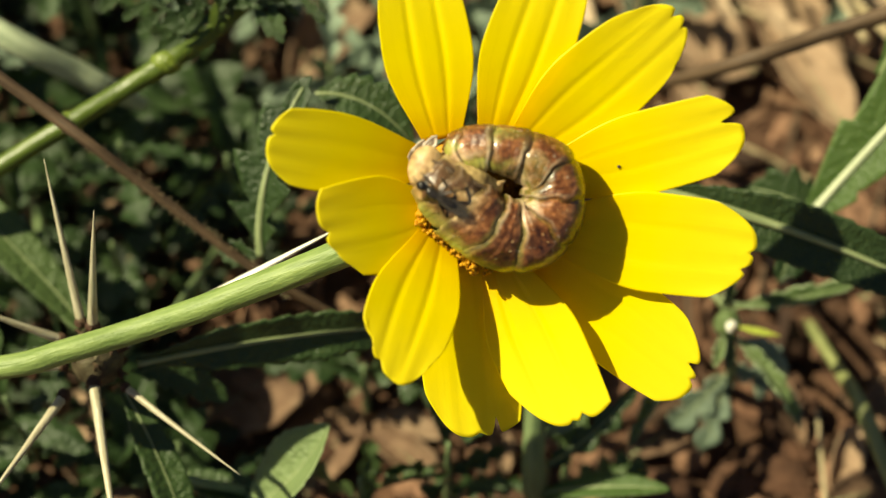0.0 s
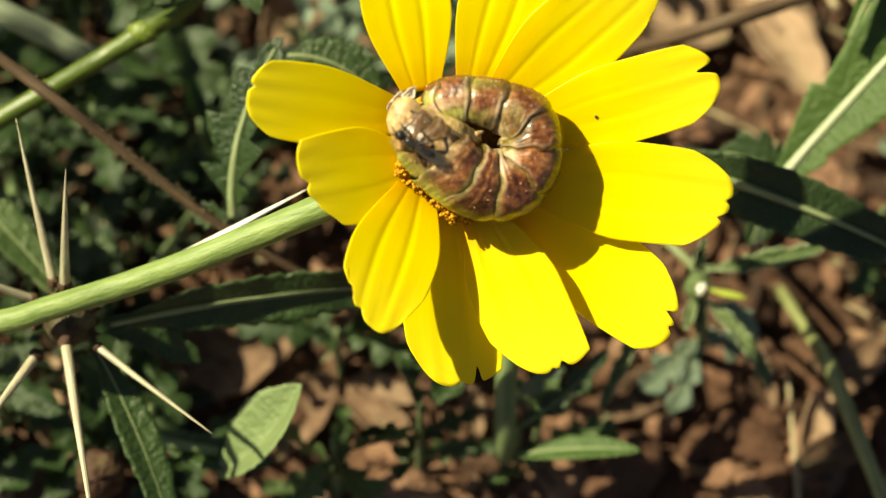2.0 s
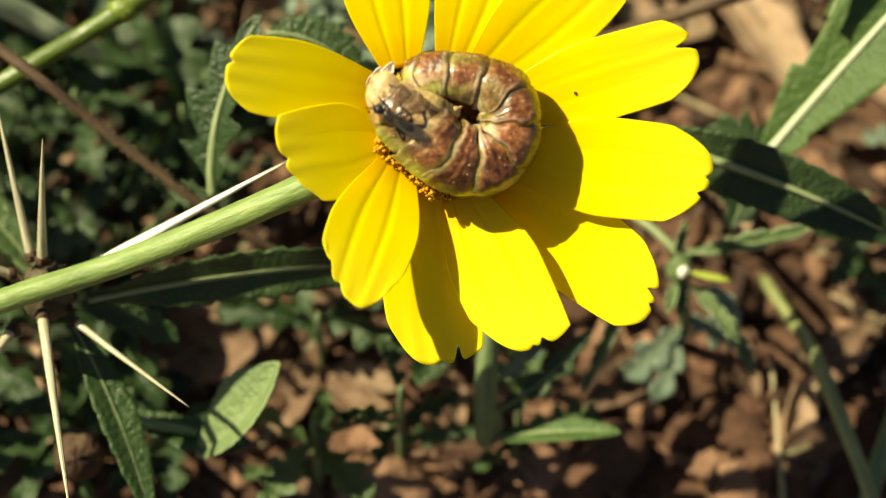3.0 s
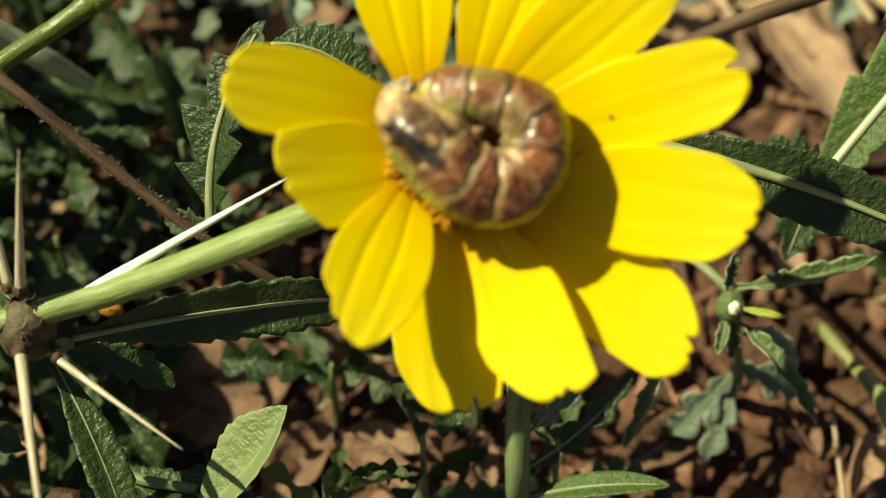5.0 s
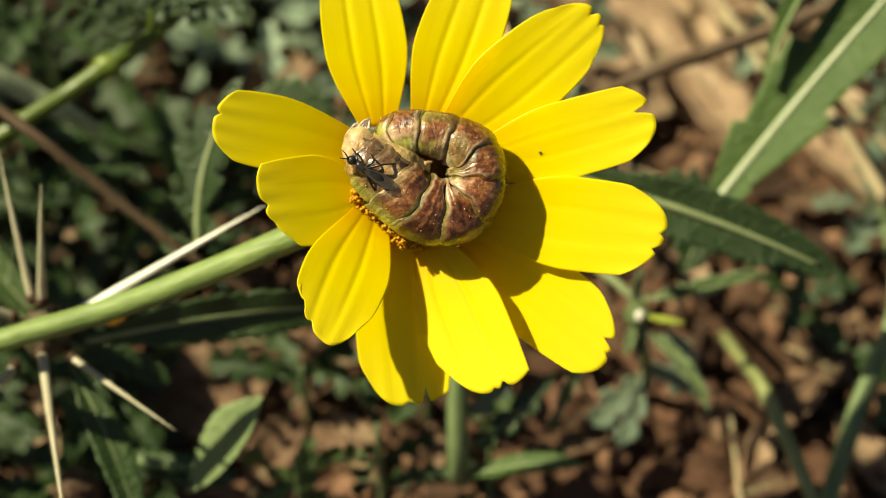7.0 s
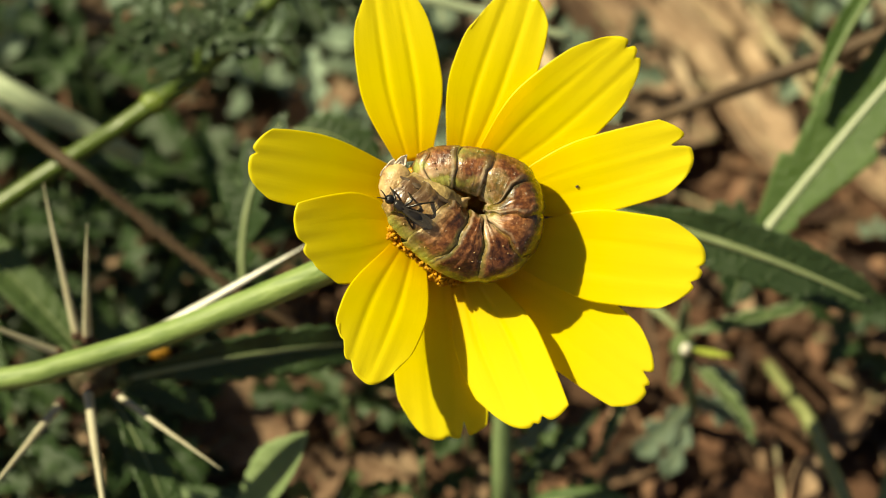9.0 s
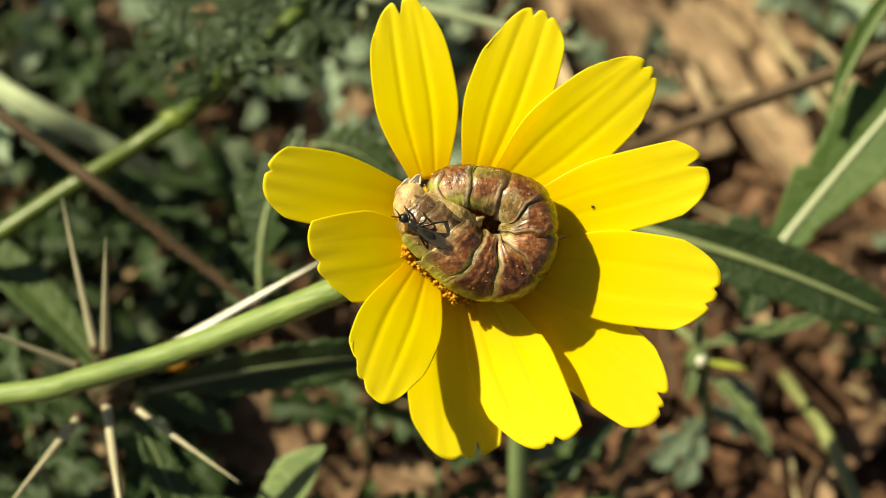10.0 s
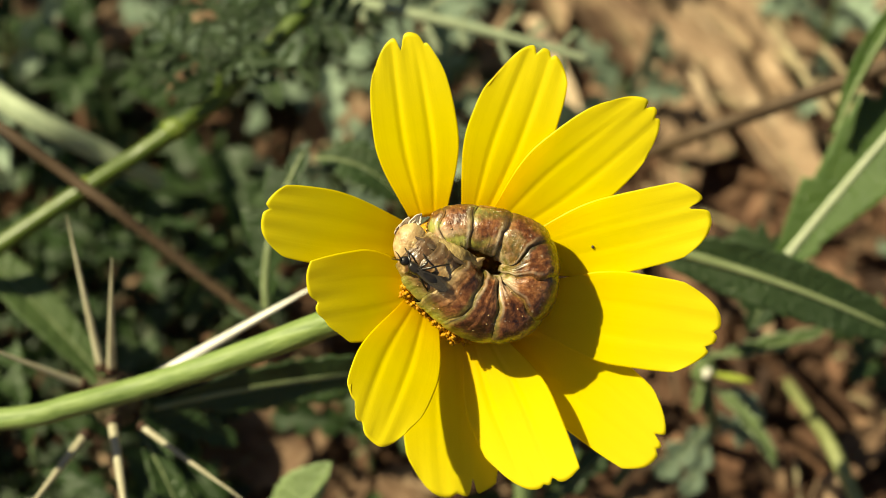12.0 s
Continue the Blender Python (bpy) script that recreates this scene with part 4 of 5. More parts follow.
def build_flower():
    ob = on_the_flower("crown_daisy", "bright yellow crown daisy with notched petals, stalk curving aside", "flower")
    part("stalk", tube([under(-118, -22) + (0, 0, 1), (-92, -22.5, -38), (-68, -21.0, -21), (-48, -18.3, -14.6), (-41, -16.4, -13.8), (-34, -14.2, -13.6), (-27, -11.4, -11.4), (-19, -7.9, -9.3), (-12, -4.6, -7.3), (-4.5, -0.8, -5.0), (-1.6, 0.3, -3.0)],
                      (1.1, 1.15, 1.2, 1.22, 1.24, 1.26, 1.3, 1.4, 1.5, 1.9, 2.4), 18, 90, 0.012, 1), STEM, ob, "ridged pale green curving stalk")
    cup_ = part("bract_cup", ball((-0.6, 0.2, -2.4), 6.6, (1, 1, 0.45), 12, 2, 0.02), SEPAL, ob, "green cup of bracts")
    for k in range(20):
        a = k * math.pi / 10
        d = np.array((math.cos(a), math.sin(a), 0.0))
        leaf_part(cup_, SEPAL, d * 3.5 + (-0.6, 0.2, -5.0), d * 6.4 + (-0.6, 0.2, -2.2), 2.4, 0, "bract", "", 0.15, bend=d * 0.6 + (0, 0, -0.5), face=d - (0, 0, 0.6), na=12, nc=5, point=0.5, seed=k)
    rng = np.random.RandomState(2)
    tubes = []
    for k in range(480):
        r = 6.3 * math.sqrt((k + 0.5) / 480)
        a = k * 2.39996
        p = np.array((math.cos(a) * r - 1.6 + rng.uniform(-0.35, 0.35), math.sin(a) * r + 0.3 + rng.uniform(-0.35, 0.35), 1.5 - 0.02 * r * r + rng.uniform(-0.5, 0.35)))
        d = np.array((math.cos(a) * r * 0.05, math.sin(a) * r * 0.05, 1.0))
        tubes.append(tube([p - d * 1.2, p, p + d * 0.35], (0.12, 0.14, 0.19), 6, 5, 0.2, k))
    for k in range(280):
        f = rng.rand()
        x, y = 722 + 98 * f + rng.uniform(-13, 10), 450 + 84 * f**1.1 + rng.uniform(-12, 15)
        p = on_flower(x, y, 2.9 + rng.uniform(-0.9, 0.6))
        d = np.array((-0.35, -0.25, 1.0)) + rng.uniform(-0.35, 0.35, 3)
        tubes.append(tube([p - d * 1.2, p, p + d * 0.4], (0.10, 0.13, 0.19), 6, 5, 0.3, k))
    part("disc", join(ball((-1.6, 0.3, -0.4), 6.5, (1, 1, 0.24), 12, 1, 0.01), *tubes), FLORET, ob, "orange disc florets", kind="stuff")
    ray = lambda *plan, **how: part("petal", petal(*plan, **how), PETAL, ob, solid=0.10)
    ray((757, 332), (698, 16), 146, 5, 1, 0.3, ((0.08, 0.085, 0.09), (-0.62, 0.03, 0.06)), groove=0.16, belly=0.46, taper=0.22, shoulders=(0.2, 0.16), slant=0.03, seed=3)
    ray((844, 330), (941, 29), 146, 6, 2, 0.3, ((0.08, 0.045, 0.07), (-0.33, 0.03, 0.06)), groove=0.11, taper=0.14, shoulders=(0.14, 0.3), seed=4)
    ray((883, 352), (1139, 121), 152, 7, 3, 0.6, ((0.1, 0.04, 0.07), (-0.28, 0.03, 0.07)), tilt=4, groove=0.08, belly=0.45, taper=0.2, seed=5)
    ray((925, 396), (1246, 299), 136, 11, 10, 0.3, ((0.24, 0.1, 0.1),), groove=0.03, taper=0.05, shoulders=(0.19, 0.13), seed=6)
    ray((940, 478), (1274, 509), 164, 11, 11, 0.8, ((0.02, 0.03, 0.06), (-0.34, 0.04, 0.06)), groove=0.03, taper=0.05, shoulders=(0.17, 0.25), slant=-0.04, seed=7)
    ray((914, 528), (1186, 722), 156, 10, 12, -0.5, ((0.18, 0.065, 0.08), (-0.1, 0.03, 0.06)), groove=0.04, taper=0.1, shoulders=(0.16, 0.16), slant=0.06, seed=8)
    ray((857, 540), (978, 797), 152, 14, 14, 0.2, ((0.3, 0.05, 0.1), (0.05, 0.025, 0.08)), tilt=15, groove=0.12, taper=0.06, shoulders=(0.26, 0.08), slant=-0.03, seed=9)
    ray((800, 530), (821, 827), 168, 2, 3, -0.5, ((0.47, 0.11, 0.055), (0.1, 0.025, 0.12)), groove=0.05, belly=0.55, taper=0.1, shoulders=(0.24, 0.08), seed=10)
    ray((750, 488), (664, 714), 150, 29, 31, 1.8, ((-0.35, 0.04, 0.1), (-0.72, 0.04, 0.08)), tilt=-12, groove=0.12, shoulders=(0.2, 0.36), slant=-0.12, seed=11)
    ray((740, 455), (552, 478), 158, 29, 25, 1.3, ((0.0, 0.05, 0.1), (0.45, 0.02, 0.1)), groove=0.03, taper=0.1, shoulders=(0.14, 0.22), slant=0.12, seed=12)
    ray((722, 374), (467, 331), 130, 22, 20, 0.4, ((-0.25, 0.035, 0.07),), groove=0.0, belly=0.62, taper=0.08, shoulders=(0.12, 0.18), seed=13)
    part("speck", ball(on_flower(1045, 371, 1.8), 0.16, (1, 1, 0.5), 6), BROWN_STEM, ob, "tiny brown speck")
    return ob


# ---- the caterpillar curled on the disc ----
def coil(n=200):
    """Midline and thickness of the curled body, from tail to head."""
    pts = [on_flower(*p) for p in ((756, 346, 3.2), (790, 342, 3.8), (835, 341, 4.0), (881, 349, 4.0), (922, 370, 4.0), (936, 402, 4.0), (932, 444, 4.1), (906, 474, 4.2),
                                   (864, 480, 4.4), (822, 462, 4.8), (785, 431, 5.2), (751, 398, 5.5), (727, 377, 5.4))]
    rad = (1.2, 1.9, 2.1, 2.25, 2.5, 2.75, 2.9, 3.05, 3.15, 3.2, 3.1, 2.7, 2.1)
    path = curve(pts, n)
    s = np.linspace(0, 1, n)
    return path, np.interp(s, np.linspace(0, 1, len(rad)), rad)


def build_caterpillar():
    ob = on_the_flower("caterpillar", "brown and green caterpillar curled up on the flower disc", "caterpillar")
    path, rad = coil()
    tan, side, up = frames(path)
    seams = np.array((0, 0.9, 1.95, 3.05, 4.25, 5.4, 6.5, 7.7, 9.0, 10.1, 11.1, 12)) / 12
    count, sides, rings = 11, 34, 21
    ang = np.linspace(0, 2 * math.pi, sides + 1) - math.pi / 2
    rng = np.random.RandomState(4)
    # the creases wander to and fro along the body
    slip = [np.array([0.26 * noise.noise((math.cos(q) * 1.1 + k * 5.3, math.sin(q) * 1.1, 2.0)) + 0.08 * noise.noise((math.cos(q) * 3.5, math.sin(q) * 3.5, k * 3.7)) for q in ang]) for k in range(count + 1)]
    for k in range(count):
        a, b = seams[k], seams[k + 1]
        pts = []
        for j, f in enumerate(np.linspace(-0.06, 1.06, rings)):
            s = min(max(a + (b - a) * f, 0), 1) * (len(path) - 1)
            i = min(int(s), len(path) - 2)
            g = s - i
            c = path[i] * (1 - g) + path[i + 1] * g
            r = rad[i] * (1 - g) + rad[i + 1] * g
            edge = abs(2 * f - 1)
            inward = 0.5 - 0.5 * np.cos(ang)
            # each ring swells towards its rear rim and drops sharply into the crease
            deep = 0.66 if k < 8 else 0.20
            swell = 0.05 * min(max(f, 0), 1) - deep * ((0.12 + 0.18 * inward) * max(0, (f - 0.84) / 0.22) ** 2.0 + (0.16 + 0.16 * inward) * max(0, (0.20 - f) / 0.26) ** 2.0)
            puff = 1.0 + swell - 0.020 * math.exp(-((f - 0.66) / 0.04) ** 2) - 0.016 * math.exp(-((f - 0.42) / 0.04) ** 2)
            if k == 0 and f < 0.5:
                puff = puff * max(0.12, math.sin(math.pi * max(f, 0.02)) ** 0.5)
            lump = 1 + 0.03 * np.sin(ang * 3 + k) + 0.012 * np.sin(ang * 7 + k * 2 + f * 3)
            knuckle = np.exp(-((ang - 2.35) / 0.5) ** 2) * math.exp(-((f - 0.55) / 0.26) ** 2)
            lump = lump + 0.07 * knuckle + 0.06 * np.array([noise.noise((math.cos(q) * 1.6, math.sin(q) * 1.6 + f * 1.3, k * 2.3)) for q in ang])
            lump[-1] = lump[0]
            sway_ = (1 - f) * slip[k] + f * slip[k + 1]
            pts.append(c + (r * sway_)[:, None] * tan[i] + (r * puff * lump)[:, None] * (np.cos(ang)[:, None] * side[i] * 1.02 + np.sin(ang)[:, None] * up[i]))
        skin = sheet(np.array(pts))
        skin[2][:, 1] = k - 0.06 + 1.12 * skin[2][:, 1]
        skin[2][:, 0] -= (-0.02, -0.02, 0.0, 0.0, 0.0, 0.02, 0.06, 0.11, 0.16, 0.18, 0.12)[k]
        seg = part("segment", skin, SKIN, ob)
        i = int((a + b) / 2 * (len(path) - 1))
        for phi, shift in ((50, 0.3), (72, -0.7), (88, -0.5), (105, 0.5), (122, -0.6), (135, 0.2), (20, 0.0), (160, -0.2)):
            p = math.radians(phi)
            d = math.cos(p) * side[i] + math.sin(p) * up[i]
            part("wart", ball(path[i] + d * rad[i] * 1.0 + tan[i] * shift * 0.8, rng.uniform(0.05, 0.09), (1, 1, 1), 5), HEADSKIN, seg)
    rim = [on_flower(*p) for p in ((778, 452, 4.8), (800, 474, 4.8), (824, 493, 4.5), (852, 507, 4.1), (882, 516, 3.7), (912, 514, 3.4), (942, 497, 3.2), (962, 470, 3.1), (970, 438, 3.1), (968, 403, 3.2), (954, 372, 3.1))]
    part("side_fold", tube(rim, (0.4, 1.05, 1.2, 1.15, 1.05, 1.0, 0.9, 0.85, 0.8, 0.65, 0.3), 14, 110, 0.03, 6), GREENFOLD, ob, "pale green fold along the lower flank")
    head = on_flower(727, 372, 5.5)
    cap = part("head", ball(head, 1.7, (1.0, 1.25, 0.85), 14, 3, 0.03), HEADSKIN, ob, "smooth tan head")
    part("eye_patch", ball(head + (-0.6, -0.75, 0.75), 0.42, (1, 1, 0.6), 7), BROWN_STEM, cap, "dark eye patch")
    for x, y, w in ((757, 366, 7.05), (770, 374, 7.25), (800, 388, 7.1)):
        q = on_flower(x, y, w)
        part("dark_stripe", tube([q - (1.3, -0.7, 0.0), q, q + (1.5, -0.8, -0.1)], (0.05, 0.34, 0.26, 0.05), 8, 18, 0.12, x), BROWN_STEM, cap, "dark brown streak")
    for dx, dy in ((-1.1, -0.4), (-1.0, 0.3)):
        part("mandible", ball(head + (dx, dy, -0.3), 0.4, (1.1, 0.7, 0.7), 7), BROWN_STEM, cap)
    part("skin_fold", tube([on_flower(724, 362, 5.3), on_flower(764, 376, 5.9), on_flower(806, 392, 5.6), on_flower(848, 404, 4.2)], (0.6, 1.2, 1.3, 0.5), 16, 36, 0.06, 3), SKINFOLD, ob, "olive-tan fold behind the head")
    for u, v in ((776, 398), (800, 404), (820, 408)):
        q = on_flower(u, v, 4.6)
        part("leg", tube([q, q + (1.2, 0.6, 0.4), q + (2.0, 0.9, -0.2)], (0.5, 0.34, 0.1), 8, 10), HEADSKIN, ob)
    for u, v in ((890, 392), (884, 430)):
        q = on_flower(u, v, 3.4)
        part("proleg", tube([q + (0.6, 0, 0), q, q + (-0.9, 0.1, 0.3)], (0.6, 0.5, 0.35), 9, 8), HEADSKIN, ob)
    shell = on_the_flower("withered_floret", "pale shrivelled floret stuck behind the caterpillar", "floret")
    for n, (x, y, w, h) in enumerate(((719, 346, 3.2, 1.5), (730, 337, 3.7, 1.4), (710, 352, 3.0, 1.3), (738, 345, 4.0, 1.2))):
        c = on_flower(x, y, w)
        leaf_part(shell, HUSK, c - (0.2, 0.9, 0.6), c + (rng.uniform(-0.4, 0.8), h * 0.7, 0.7), 1.5, 0, "husk_scale", "", 0.1, curl=1.4, wave=0.1, point=0.5, face=(-0.3, -0.3, 1), na=12, nc=7, seed=n)
    return ob, shell


def build_fly():
    ob = on_the_flower("small_fly", "slender black fly with smoky wings resting on the caterpillar", "fly")
    head, neck, thorax, tail = on_flower(716, 392, 8.6), on_flower(727, 399, 8.7), on_flower(737, 407, 8.7), on_flower(792, 438, 8.5)
    part("head", ball(head, 0.50, (1, 0.95, 0.8), 10, 1, 0.02), BLACK, ob)
    part("thorax", tube([neck - (0.2, -0.1, 0), neck, thorax, thorax + (0.5, -0.3, 0)], (0.2, 0.44, 0.52, 0.28), 12, 14, 0.03), BLACK, ob)
    part("abdomen", tube([thorax, (thorax + tail) / 2 + (0, 0, 0.1), tail - (0.4, -0.2, 0)], (0.42, 0.5, 0.12), 12, 18, 0.02), BLACK, ob)
    wings = []
    for n, (dy, dw) in enumerate(((0.45, 0.62), (-0.25, 0.72))):
        b = thorax + (0, dy * 0.5, 0.5)
        wing = leaf_part(ob, WING, b, tail + (0.0, dy * 0.6, dw - 0.3), 0.84, 0, "wing", "smoky folded wing", 0.0, face=(0.1, 0.2, 1), fold=0.06, peak=0.62, point=0.45, na=24, nc=7, seed=n)
        wings.append((wing, b * 0.001))
    legs = ((neck, (722, 380, 8.4), (716, 372, 7.6)), (thorax, (770, 398, 9.4), (806, 395, 7.2)), (thorax, (755, 392, 9.2), (748, 380, 8.0)),
            (neck, (724, 412, 8.2), (718, 417, 7.2)), (thorax, (752, 436, 8.2), (772, 466, 6.6)), (thorax, (745, 425, 8.2), (735, 430, 6.6)))
    for root, knee, foot in legs:
        k, f = on_flower(*knee), on_flower(*foot)
        part("leg", tube([root, (root + k) / 2 + (0, 0, 0.2), k, (k + f) / 2, f], (0.13, 0.13, 0.1, 0.08, 0.05), 6, 14), BLACK, ob)
    for dx, dy in ((-0.9, 0.9), (-1.2, 0.2)):
        part("antenna", tube([head + (-0.3, 0.1, 0.3), head + (dx * 0.7, dy * 0.7, 0.5), head + (dx, dy, 0.5)], (0.08, 0.06, 0.04), 5, 8), BLACK, ob)
    return ob, wings


build_ground()
build_litter()
build_clods()
build_dead_leaves()
build_undergrowth()
build_star_thistle()
build_brown_stem()
green_weed = build_green_stem()
build_curled_leaf()
build_bud_weed()
build_broad_leaves()
build_stalks()
daisy = build_flower()
caterpillar, husk = build_caterpillar()
fly, fly_wings = build_fly()

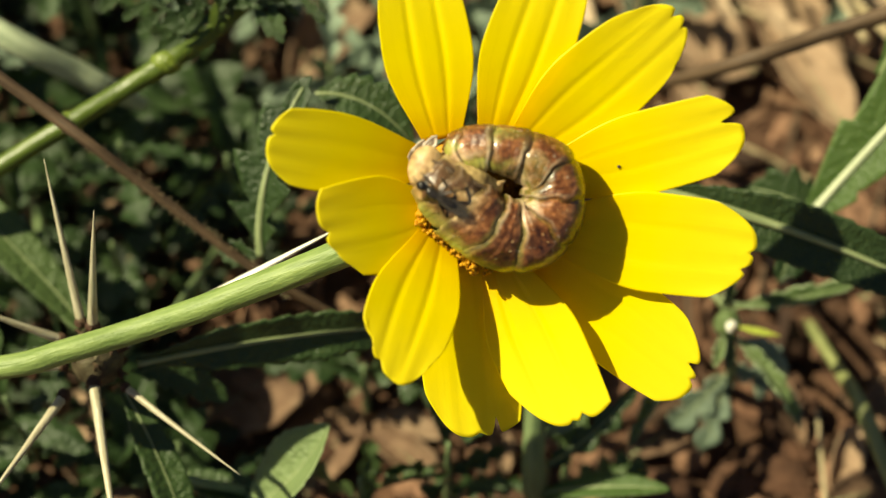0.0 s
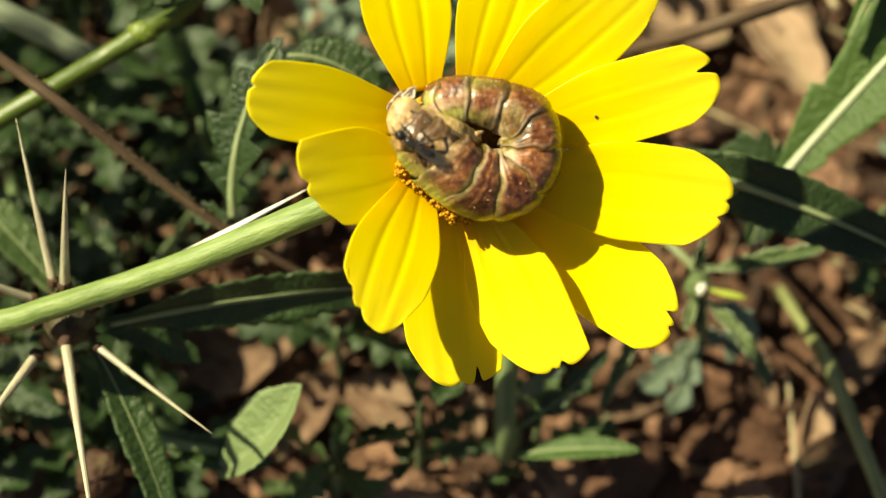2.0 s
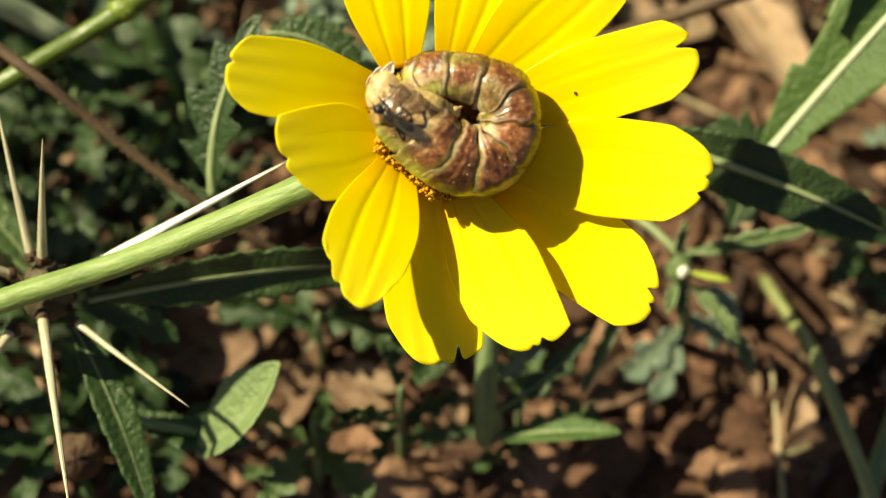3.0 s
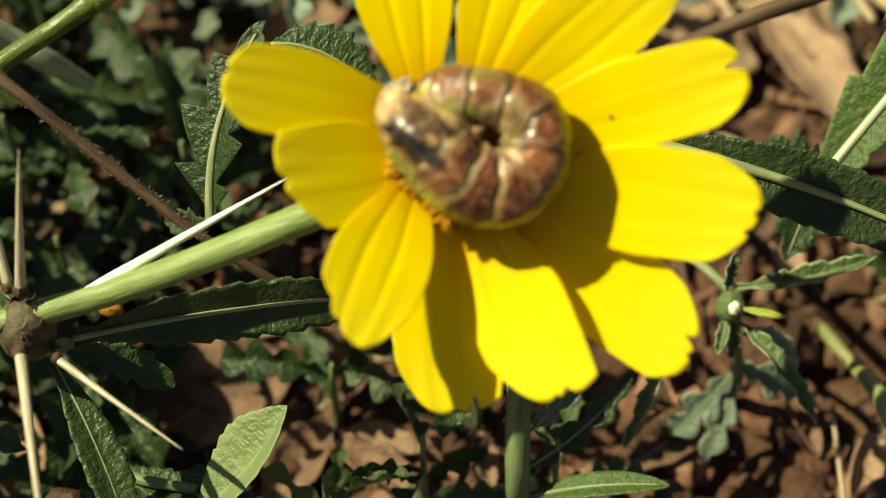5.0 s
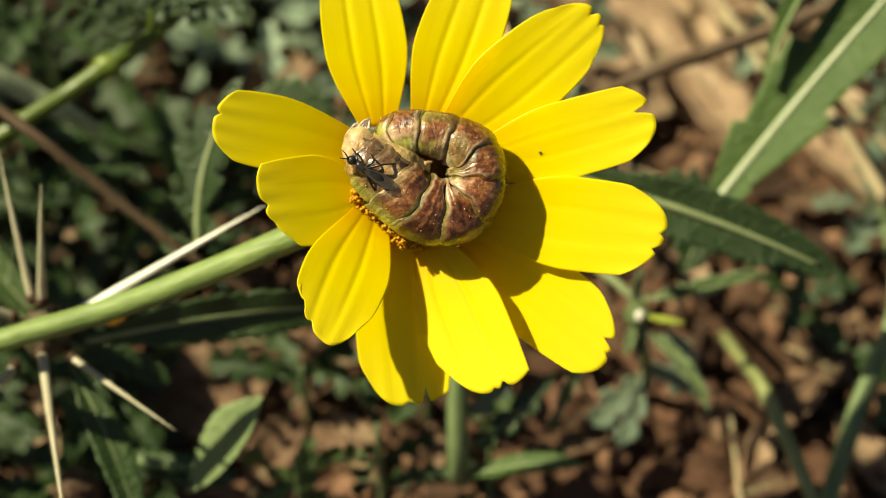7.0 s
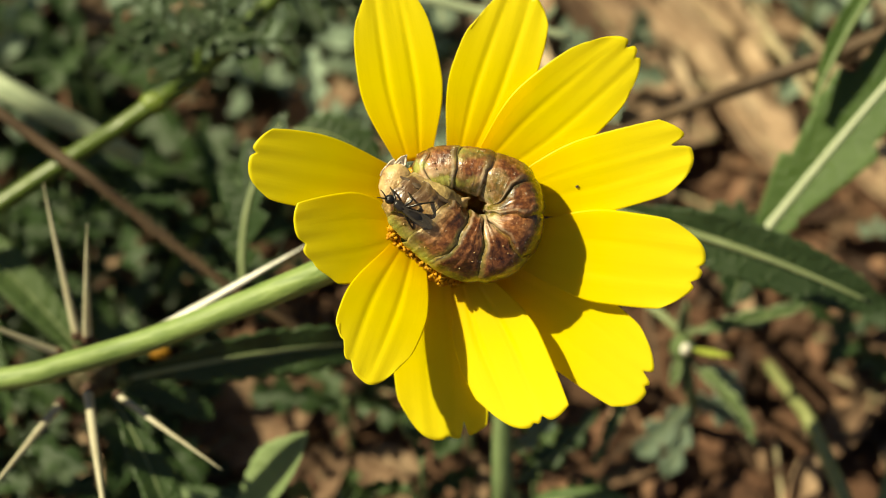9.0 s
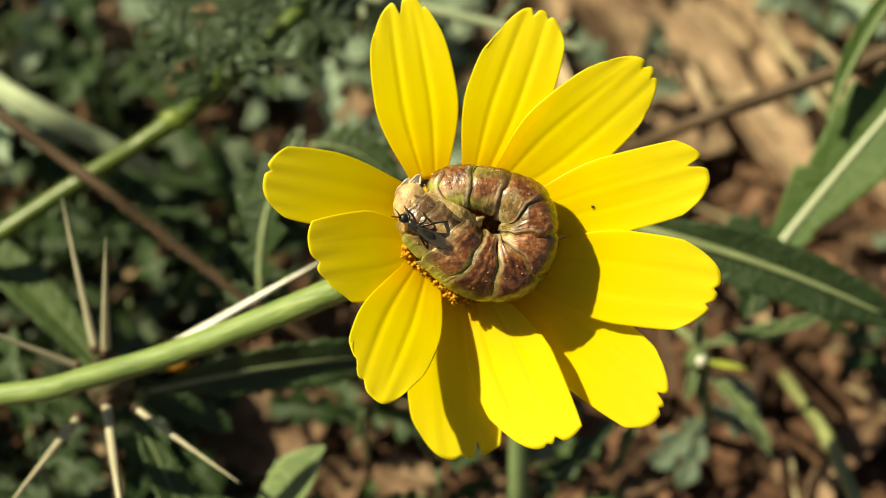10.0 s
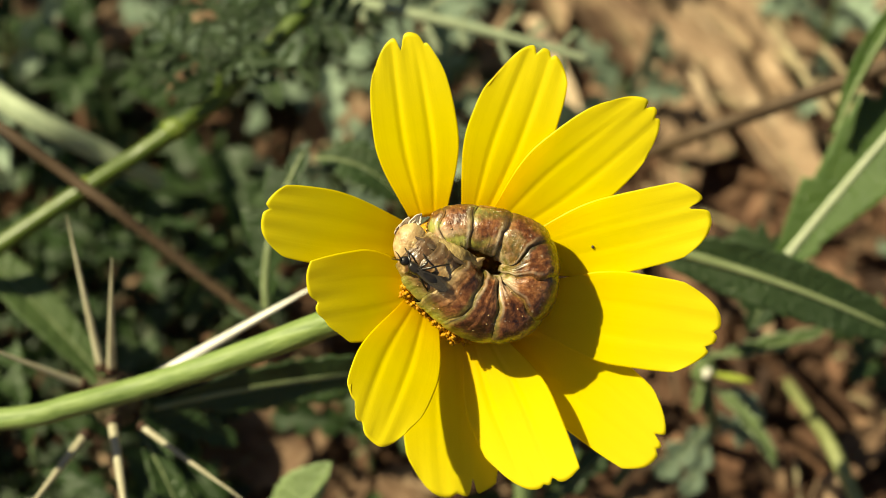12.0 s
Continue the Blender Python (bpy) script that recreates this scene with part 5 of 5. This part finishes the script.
# the wind's sway of the flower and of all that sits on it
SWAY = [
    (0, pose(-0.00553, 0.01140, 0.05216, 33.648, 2.466, 1.297)),
    (0.1, pose(-0.00551, 0.01027, 0.05123, 33.931, 2.457, 1.225)),
    (0.2, pose(-0.00577, 0.01215, 0.05179, 34.192, 2.430, 1.154)),
    (0.3, pose(-0.00587, 0.01365, 0.05224, 34.405, 2.366, 1.082)),
    (0.4, pose(-0.00485, 0.01184, 0.05116, 34.549, 2.247, 1.009)),
    (0.5, pose(-0.00459, 0.01121, 0.05078, 34.600, 2.055, 0.936)),
    (0.6, pose(-0.00535, 0.01352, 0.05187, 34.406, 1.775, 0.889)),
    (0.7, pose(-0.00533, 0.01318, 0.05158, 33.949, 1.448, 0.887)),
    (0.8, pose(-0.00425, 0.01027, 0.04996, 33.404, 1.136, 0.910)),
    (0.9, pose(-0.00432, 0.01125, 0.05031, 32.947, 0.903, 0.941)),
    (1, pose(-0.00441, 0.01359, 0.05143, 32.756, 0.812, 0.956)),
    (1.1, pose(-0.00458, 0.01266, 0.05101, 32.859, 0.834, 0.961)),
    (1.2, pose(-0.00425, 0.01223, 0.05091, 33.103, 0.892, 0.976)),
    (1.3, pose(-0.00447, 0.01296, 0.05141, 33.395, 0.977, 0.999)),
    (1.4, pose(-0.00510, 0.01301, 0.05155, 33.640, 1.077, 1.028)),
    (1.5, pose(-0.00473, 0.01254, 0.05136, 33.744, 1.183, 1.059)),
    (1.6, pose(-0.00476, 0.01246, 0.05131, 33.744, 1.280, 1.107)),
    (1.7, pose(-0.00487, 0.01239, 0.05127, 33.735, 1.359, 1.176)),
    (1.8, pose(-0.00511, 0.01192, 0.05104, 33.709, 1.422, 1.247)),
    (1.9, pose(-0.00480, 0.01189, 0.05102, 33.656, 1.468, 1.305)),
    (2, pose(-0.00467, 0.01251, 0.05132, 33.568, 1.497, 1.331)),
    (2.1, pose(-0.00512, 0.01297, 0.05154, 33.434, 1.512, 1.332)),
    (2.2, pose(-0.00517, 0.01245, 0.05129, 33.274, 1.518, 1.327)),
    (2.3, pose(-0.00528, 0.01179, 0.05098, 33.119, 1.521, 1.321)),
    (2.4, pose(-0.00537, 0.01217, 0.05120, 33.002, 1.527, 1.316)),
    (2.5, pose(-0.00469, 0.01220, 0.05128, 32.956, 1.541, 1.318)),
    (2.6, pose(-0.00503, 0.01148, 0.05085, 33.018, 1.511, 1.530)),
    (2.7, pose(-0.00488, 0.01172, 0.05074, 33.162, 1.470, 1.740)),
    (4.3, pose(-0.00374, 0.01067, 0.04830, 36.508, 0.608, -1.758)),
    (4.4, pose(-0.00391, 0.01010, 0.04791, 36.579, 0.572, -1.844)),
    (4.5, pose(-0.00408, 0.01078, 0.04822, 36.637, 0.558, -1.873)),
    (4.6, pose(-0.00427, 0.01086, 0.04809, 36.702, 0.568, -1.854)),
    (4.7, pose(-0.00418, 0.01137, 0.04819, 36.771, 0.596, -1.809)),
    (4.8, pose(-0.00441, 0.01162, 0.04813, 36.831, 0.641, -1.750)),
    (4.9, pose(-0.00468, 0.01140, 0.04783, 36.875, 0.703, -1.693)),
    (5, pose(-0.00439, 0.01104, 0.04755, 36.891, 0.781, -1.651)),
    (5.1, pose(-0.00441, 0.01107, 0.04763, 36.792, 0.868, -1.624)),
    (5.2, pose(-0.00461, 0.01152, 0.04809, 36.542, 0.951, -1.601)),
    (5.3, pose(-0.00462, 0.01143, 0.04836, 36.204, 1.020, -1.585)),
    (5.4, pose(-0.00450, 0.01075, 0.04843, 35.846, 1.066, -1.576)),
    (5.5, pose(-0.00408, 0.01028, 0.04881, 35.532, 1.081, -1.574)),
    (5.6, pose(-0.00435, 0.01059, 0.04985, 35.313, 1.022, -1.560)),
    (5.7, pose(-0.00383, 0.01054, 0.05083, 35.181, 0.888, -1.522)),
    (5.8, pose(-0.00364, 0.00949, 0.05131, 35.112, 0.729, -1.477)),
    (5.9, pose(-0.00376, 0.00850, 0.05190, 35.080, 0.597, -1.438)),
    (6, pose(-0.00430, 0.00902, 0.05344, 35.063, 0.541, -1.422)),
    (6.1, pose(-0.00379, 0.00782, 0.05392, 35.041, 0.565, -1.422)),
    (6.2, pose(-0.00399, 0.00794, 0.05510, 35.015, 0.628, -1.425)),
    (6.3, pose(-0.00417, 0.00771, 0.05586, 34.990, 0.717, -1.431)),
    (6.4, pose(-0.00423, 0.00658, 0.05578, 34.971, 0.818, -1.443)),
    (6.5, pose(-0.00406, 0.00652, 0.05597, 34.963, 0.919, -1.464)),
    (6.6, pose(-0.00261, 0.00571, 0.05529, 34.976, 1.008, -1.494)),
    (6.7, pose(-0.00251, 0.00573, 0.05487, 35.018, 1.085, -1.533)),
    (6.8, pose(-0.00384, 0.00586, 0.05440, 35.086, 1.153, -1.576)),
    (6.9, pose(-0.00408, 0.00612, 0.05402, 35.178, 1.213, -1.624)),
    (7, pose(-0.00293, 0.00676, 0.05402, 35.291, 1.268, -1.672)),
    (7.1, pose(-0.00317, 0.00640, 0.05361, 35.422, 1.319, -1.719)),
    (7.2, pose(-0.00316, 0.00604, 0.05339, 35.560, 1.365, -1.761)),
    (7.3, pose(-0.00240, 0.00634, 0.05369, 35.693, 1.402, -1.796)),
    (7.4, pose(-0.00327, 0.00616, 0.05371, 35.808, 1.426, -1.818)),
    (7.5, pose(-0.00291, 0.00578, 0.05352, 35.893, 1.436, -1.826)),
    (7.6, pose(-0.00251, 0.00642, 0.05388, 35.943, 1.251, -1.828)),
    (7.7, pose(-0.00341, 0.00685, 0.05408, 35.971, 1.047, -1.772)),
    (9.3, pose(-0.00448, 0.00758, 0.05430, 36.858, 1.982, -0.392)),
    (9.4, pose(-0.00496, 0.00582, 0.05354, 37.186, 1.913, -0.781)),
    (9.5, pose(-0.00558, 0.00631, 0.05420, 37.433, 1.785, -1.194)),
    (9.6, pose(-0.00525, 0.00786, 0.05521, 37.329, 1.685, -1.231)),
    (9.7, pose(-0.00503, 0.00789, 0.05534, 37.068, 1.622, -1.256)),
    (9.8, pose(-0.00530, 0.00736, 0.05520, 36.728, 1.587, -1.272)),
    (9.9, pose(-0.00531, 0.00755, 0.05555, 36.388, 1.572, -1.281)),
    (10, pose(-0.00428, 0.00662, 0.05519, 36.124, 1.567, -1.285)),
    (10.1, pose(-0.00456, 0.00621, 0.05522, 35.974, 1.582, -1.276)),
    (10.2, pose(-0.00492, 0.00731, 0.05619, 35.899, 1.623, -1.248)),
    (10.3, pose(-0.00467, 0.00746, 0.05652, 35.866, 1.680, -1.205)),
    (10.4, pose(-0.00455, 0.00658, 0.05612, 35.842, 1.742, -1.152)),
    (10.5, pose(-0.00469, 0.00625, 0.05598, 35.793, 1.798, -1.092)),
    (10.6, pose(-0.00448, 0.00693, 0.05635, 35.694, 1.839, -1.031)),
    (10.7, pose(-0.00452, 0.00696, 0.05620, 35.550, 1.866, -0.971)),
    (10.8, pose(-0.00430, 0.00682, 0.05589, 35.375, 1.882, -0.915)),
    (10.9, pose(-0.00455, 0.00701, 0.05577, 35.182, 1.889, -0.867)),
    (11, pose(-0.00447, 0.00711, 0.05562, 34.985, 1.889, -0.830)),
    (11.1, pose(-0.00455, 0.00729, 0.05558, 34.796, 1.886, -0.805)),
    (11.2, pose(-0.00455, 0.00716, 0.05539, 34.629, 1.883, -0.790)),
    (11.3, pose(-0.00475, 0.00608, 0.05464, 34.494, 1.885, -0.781)),
    (11.4, pose(-0.00485, 0.00639, 0.05480, 34.405, 1.895, -0.775)),
    (11.5, pose(-0.00446, 0.00761, 0.05552, 34.372, 1.918, -0.767)),
    (11.6, pose(-0.00460, 0.00823, 0.05594, 34.537, 2.006, -0.784)),
    (11.7, pose(-0.00505, 0.00728, 0.05552, 34.986, 2.192, -0.844)),
    (11.8, pose(-0.00523, 0.00696, 0.05558, 35.647, 2.454, -0.936)),
    (11.9, pose(-0.00542, 0.00713, 0.05599, 36.449, 2.766, -1.044)),
    (12, pose(-0.00546, 0.00504, 0.05505, 37.322, 3.104, -1.159)),
]

def motions():
    for ob in (daisy, caterpillar, husk, fly):
        walk(ob, SWAY)
    # the jointed weed nods on its root
    root = green_weed.matrix_basis.translation.copy()
    nod = lambda drop: Matrix.Translation(root) @ Matrix.Rotation(-drop / 68.0, 4, TILT @ Vector((0, 0, 1)))
    walk(green_weed, [(t, nod(d)) for t, d in ((0.0, 1.6), (0.5, 1.8), (1.0, 1.5), (2.5, 2.8), (3.4, 1.6), (5.0, -0.2), (6.0, 0.0), (7.5, 0.8), (9.5, 1.2), (10.5, 1.6), (12.0, 0.9))])
    # the fly flicks its upper wing once
    wing, hinge = fly_wings[0]
    flick = Matrix.Translation(Vector(hinge)) @ pose(0, 0, 0, 26, -14, 24) @ Matrix.Translation(-Vector(hinge))
    still = pose(0, 0, 0)
    walk(wing, [(0.0, still), (6.4, still), (6.5, flick), (6.6, still), (12.0, still)])


motions()
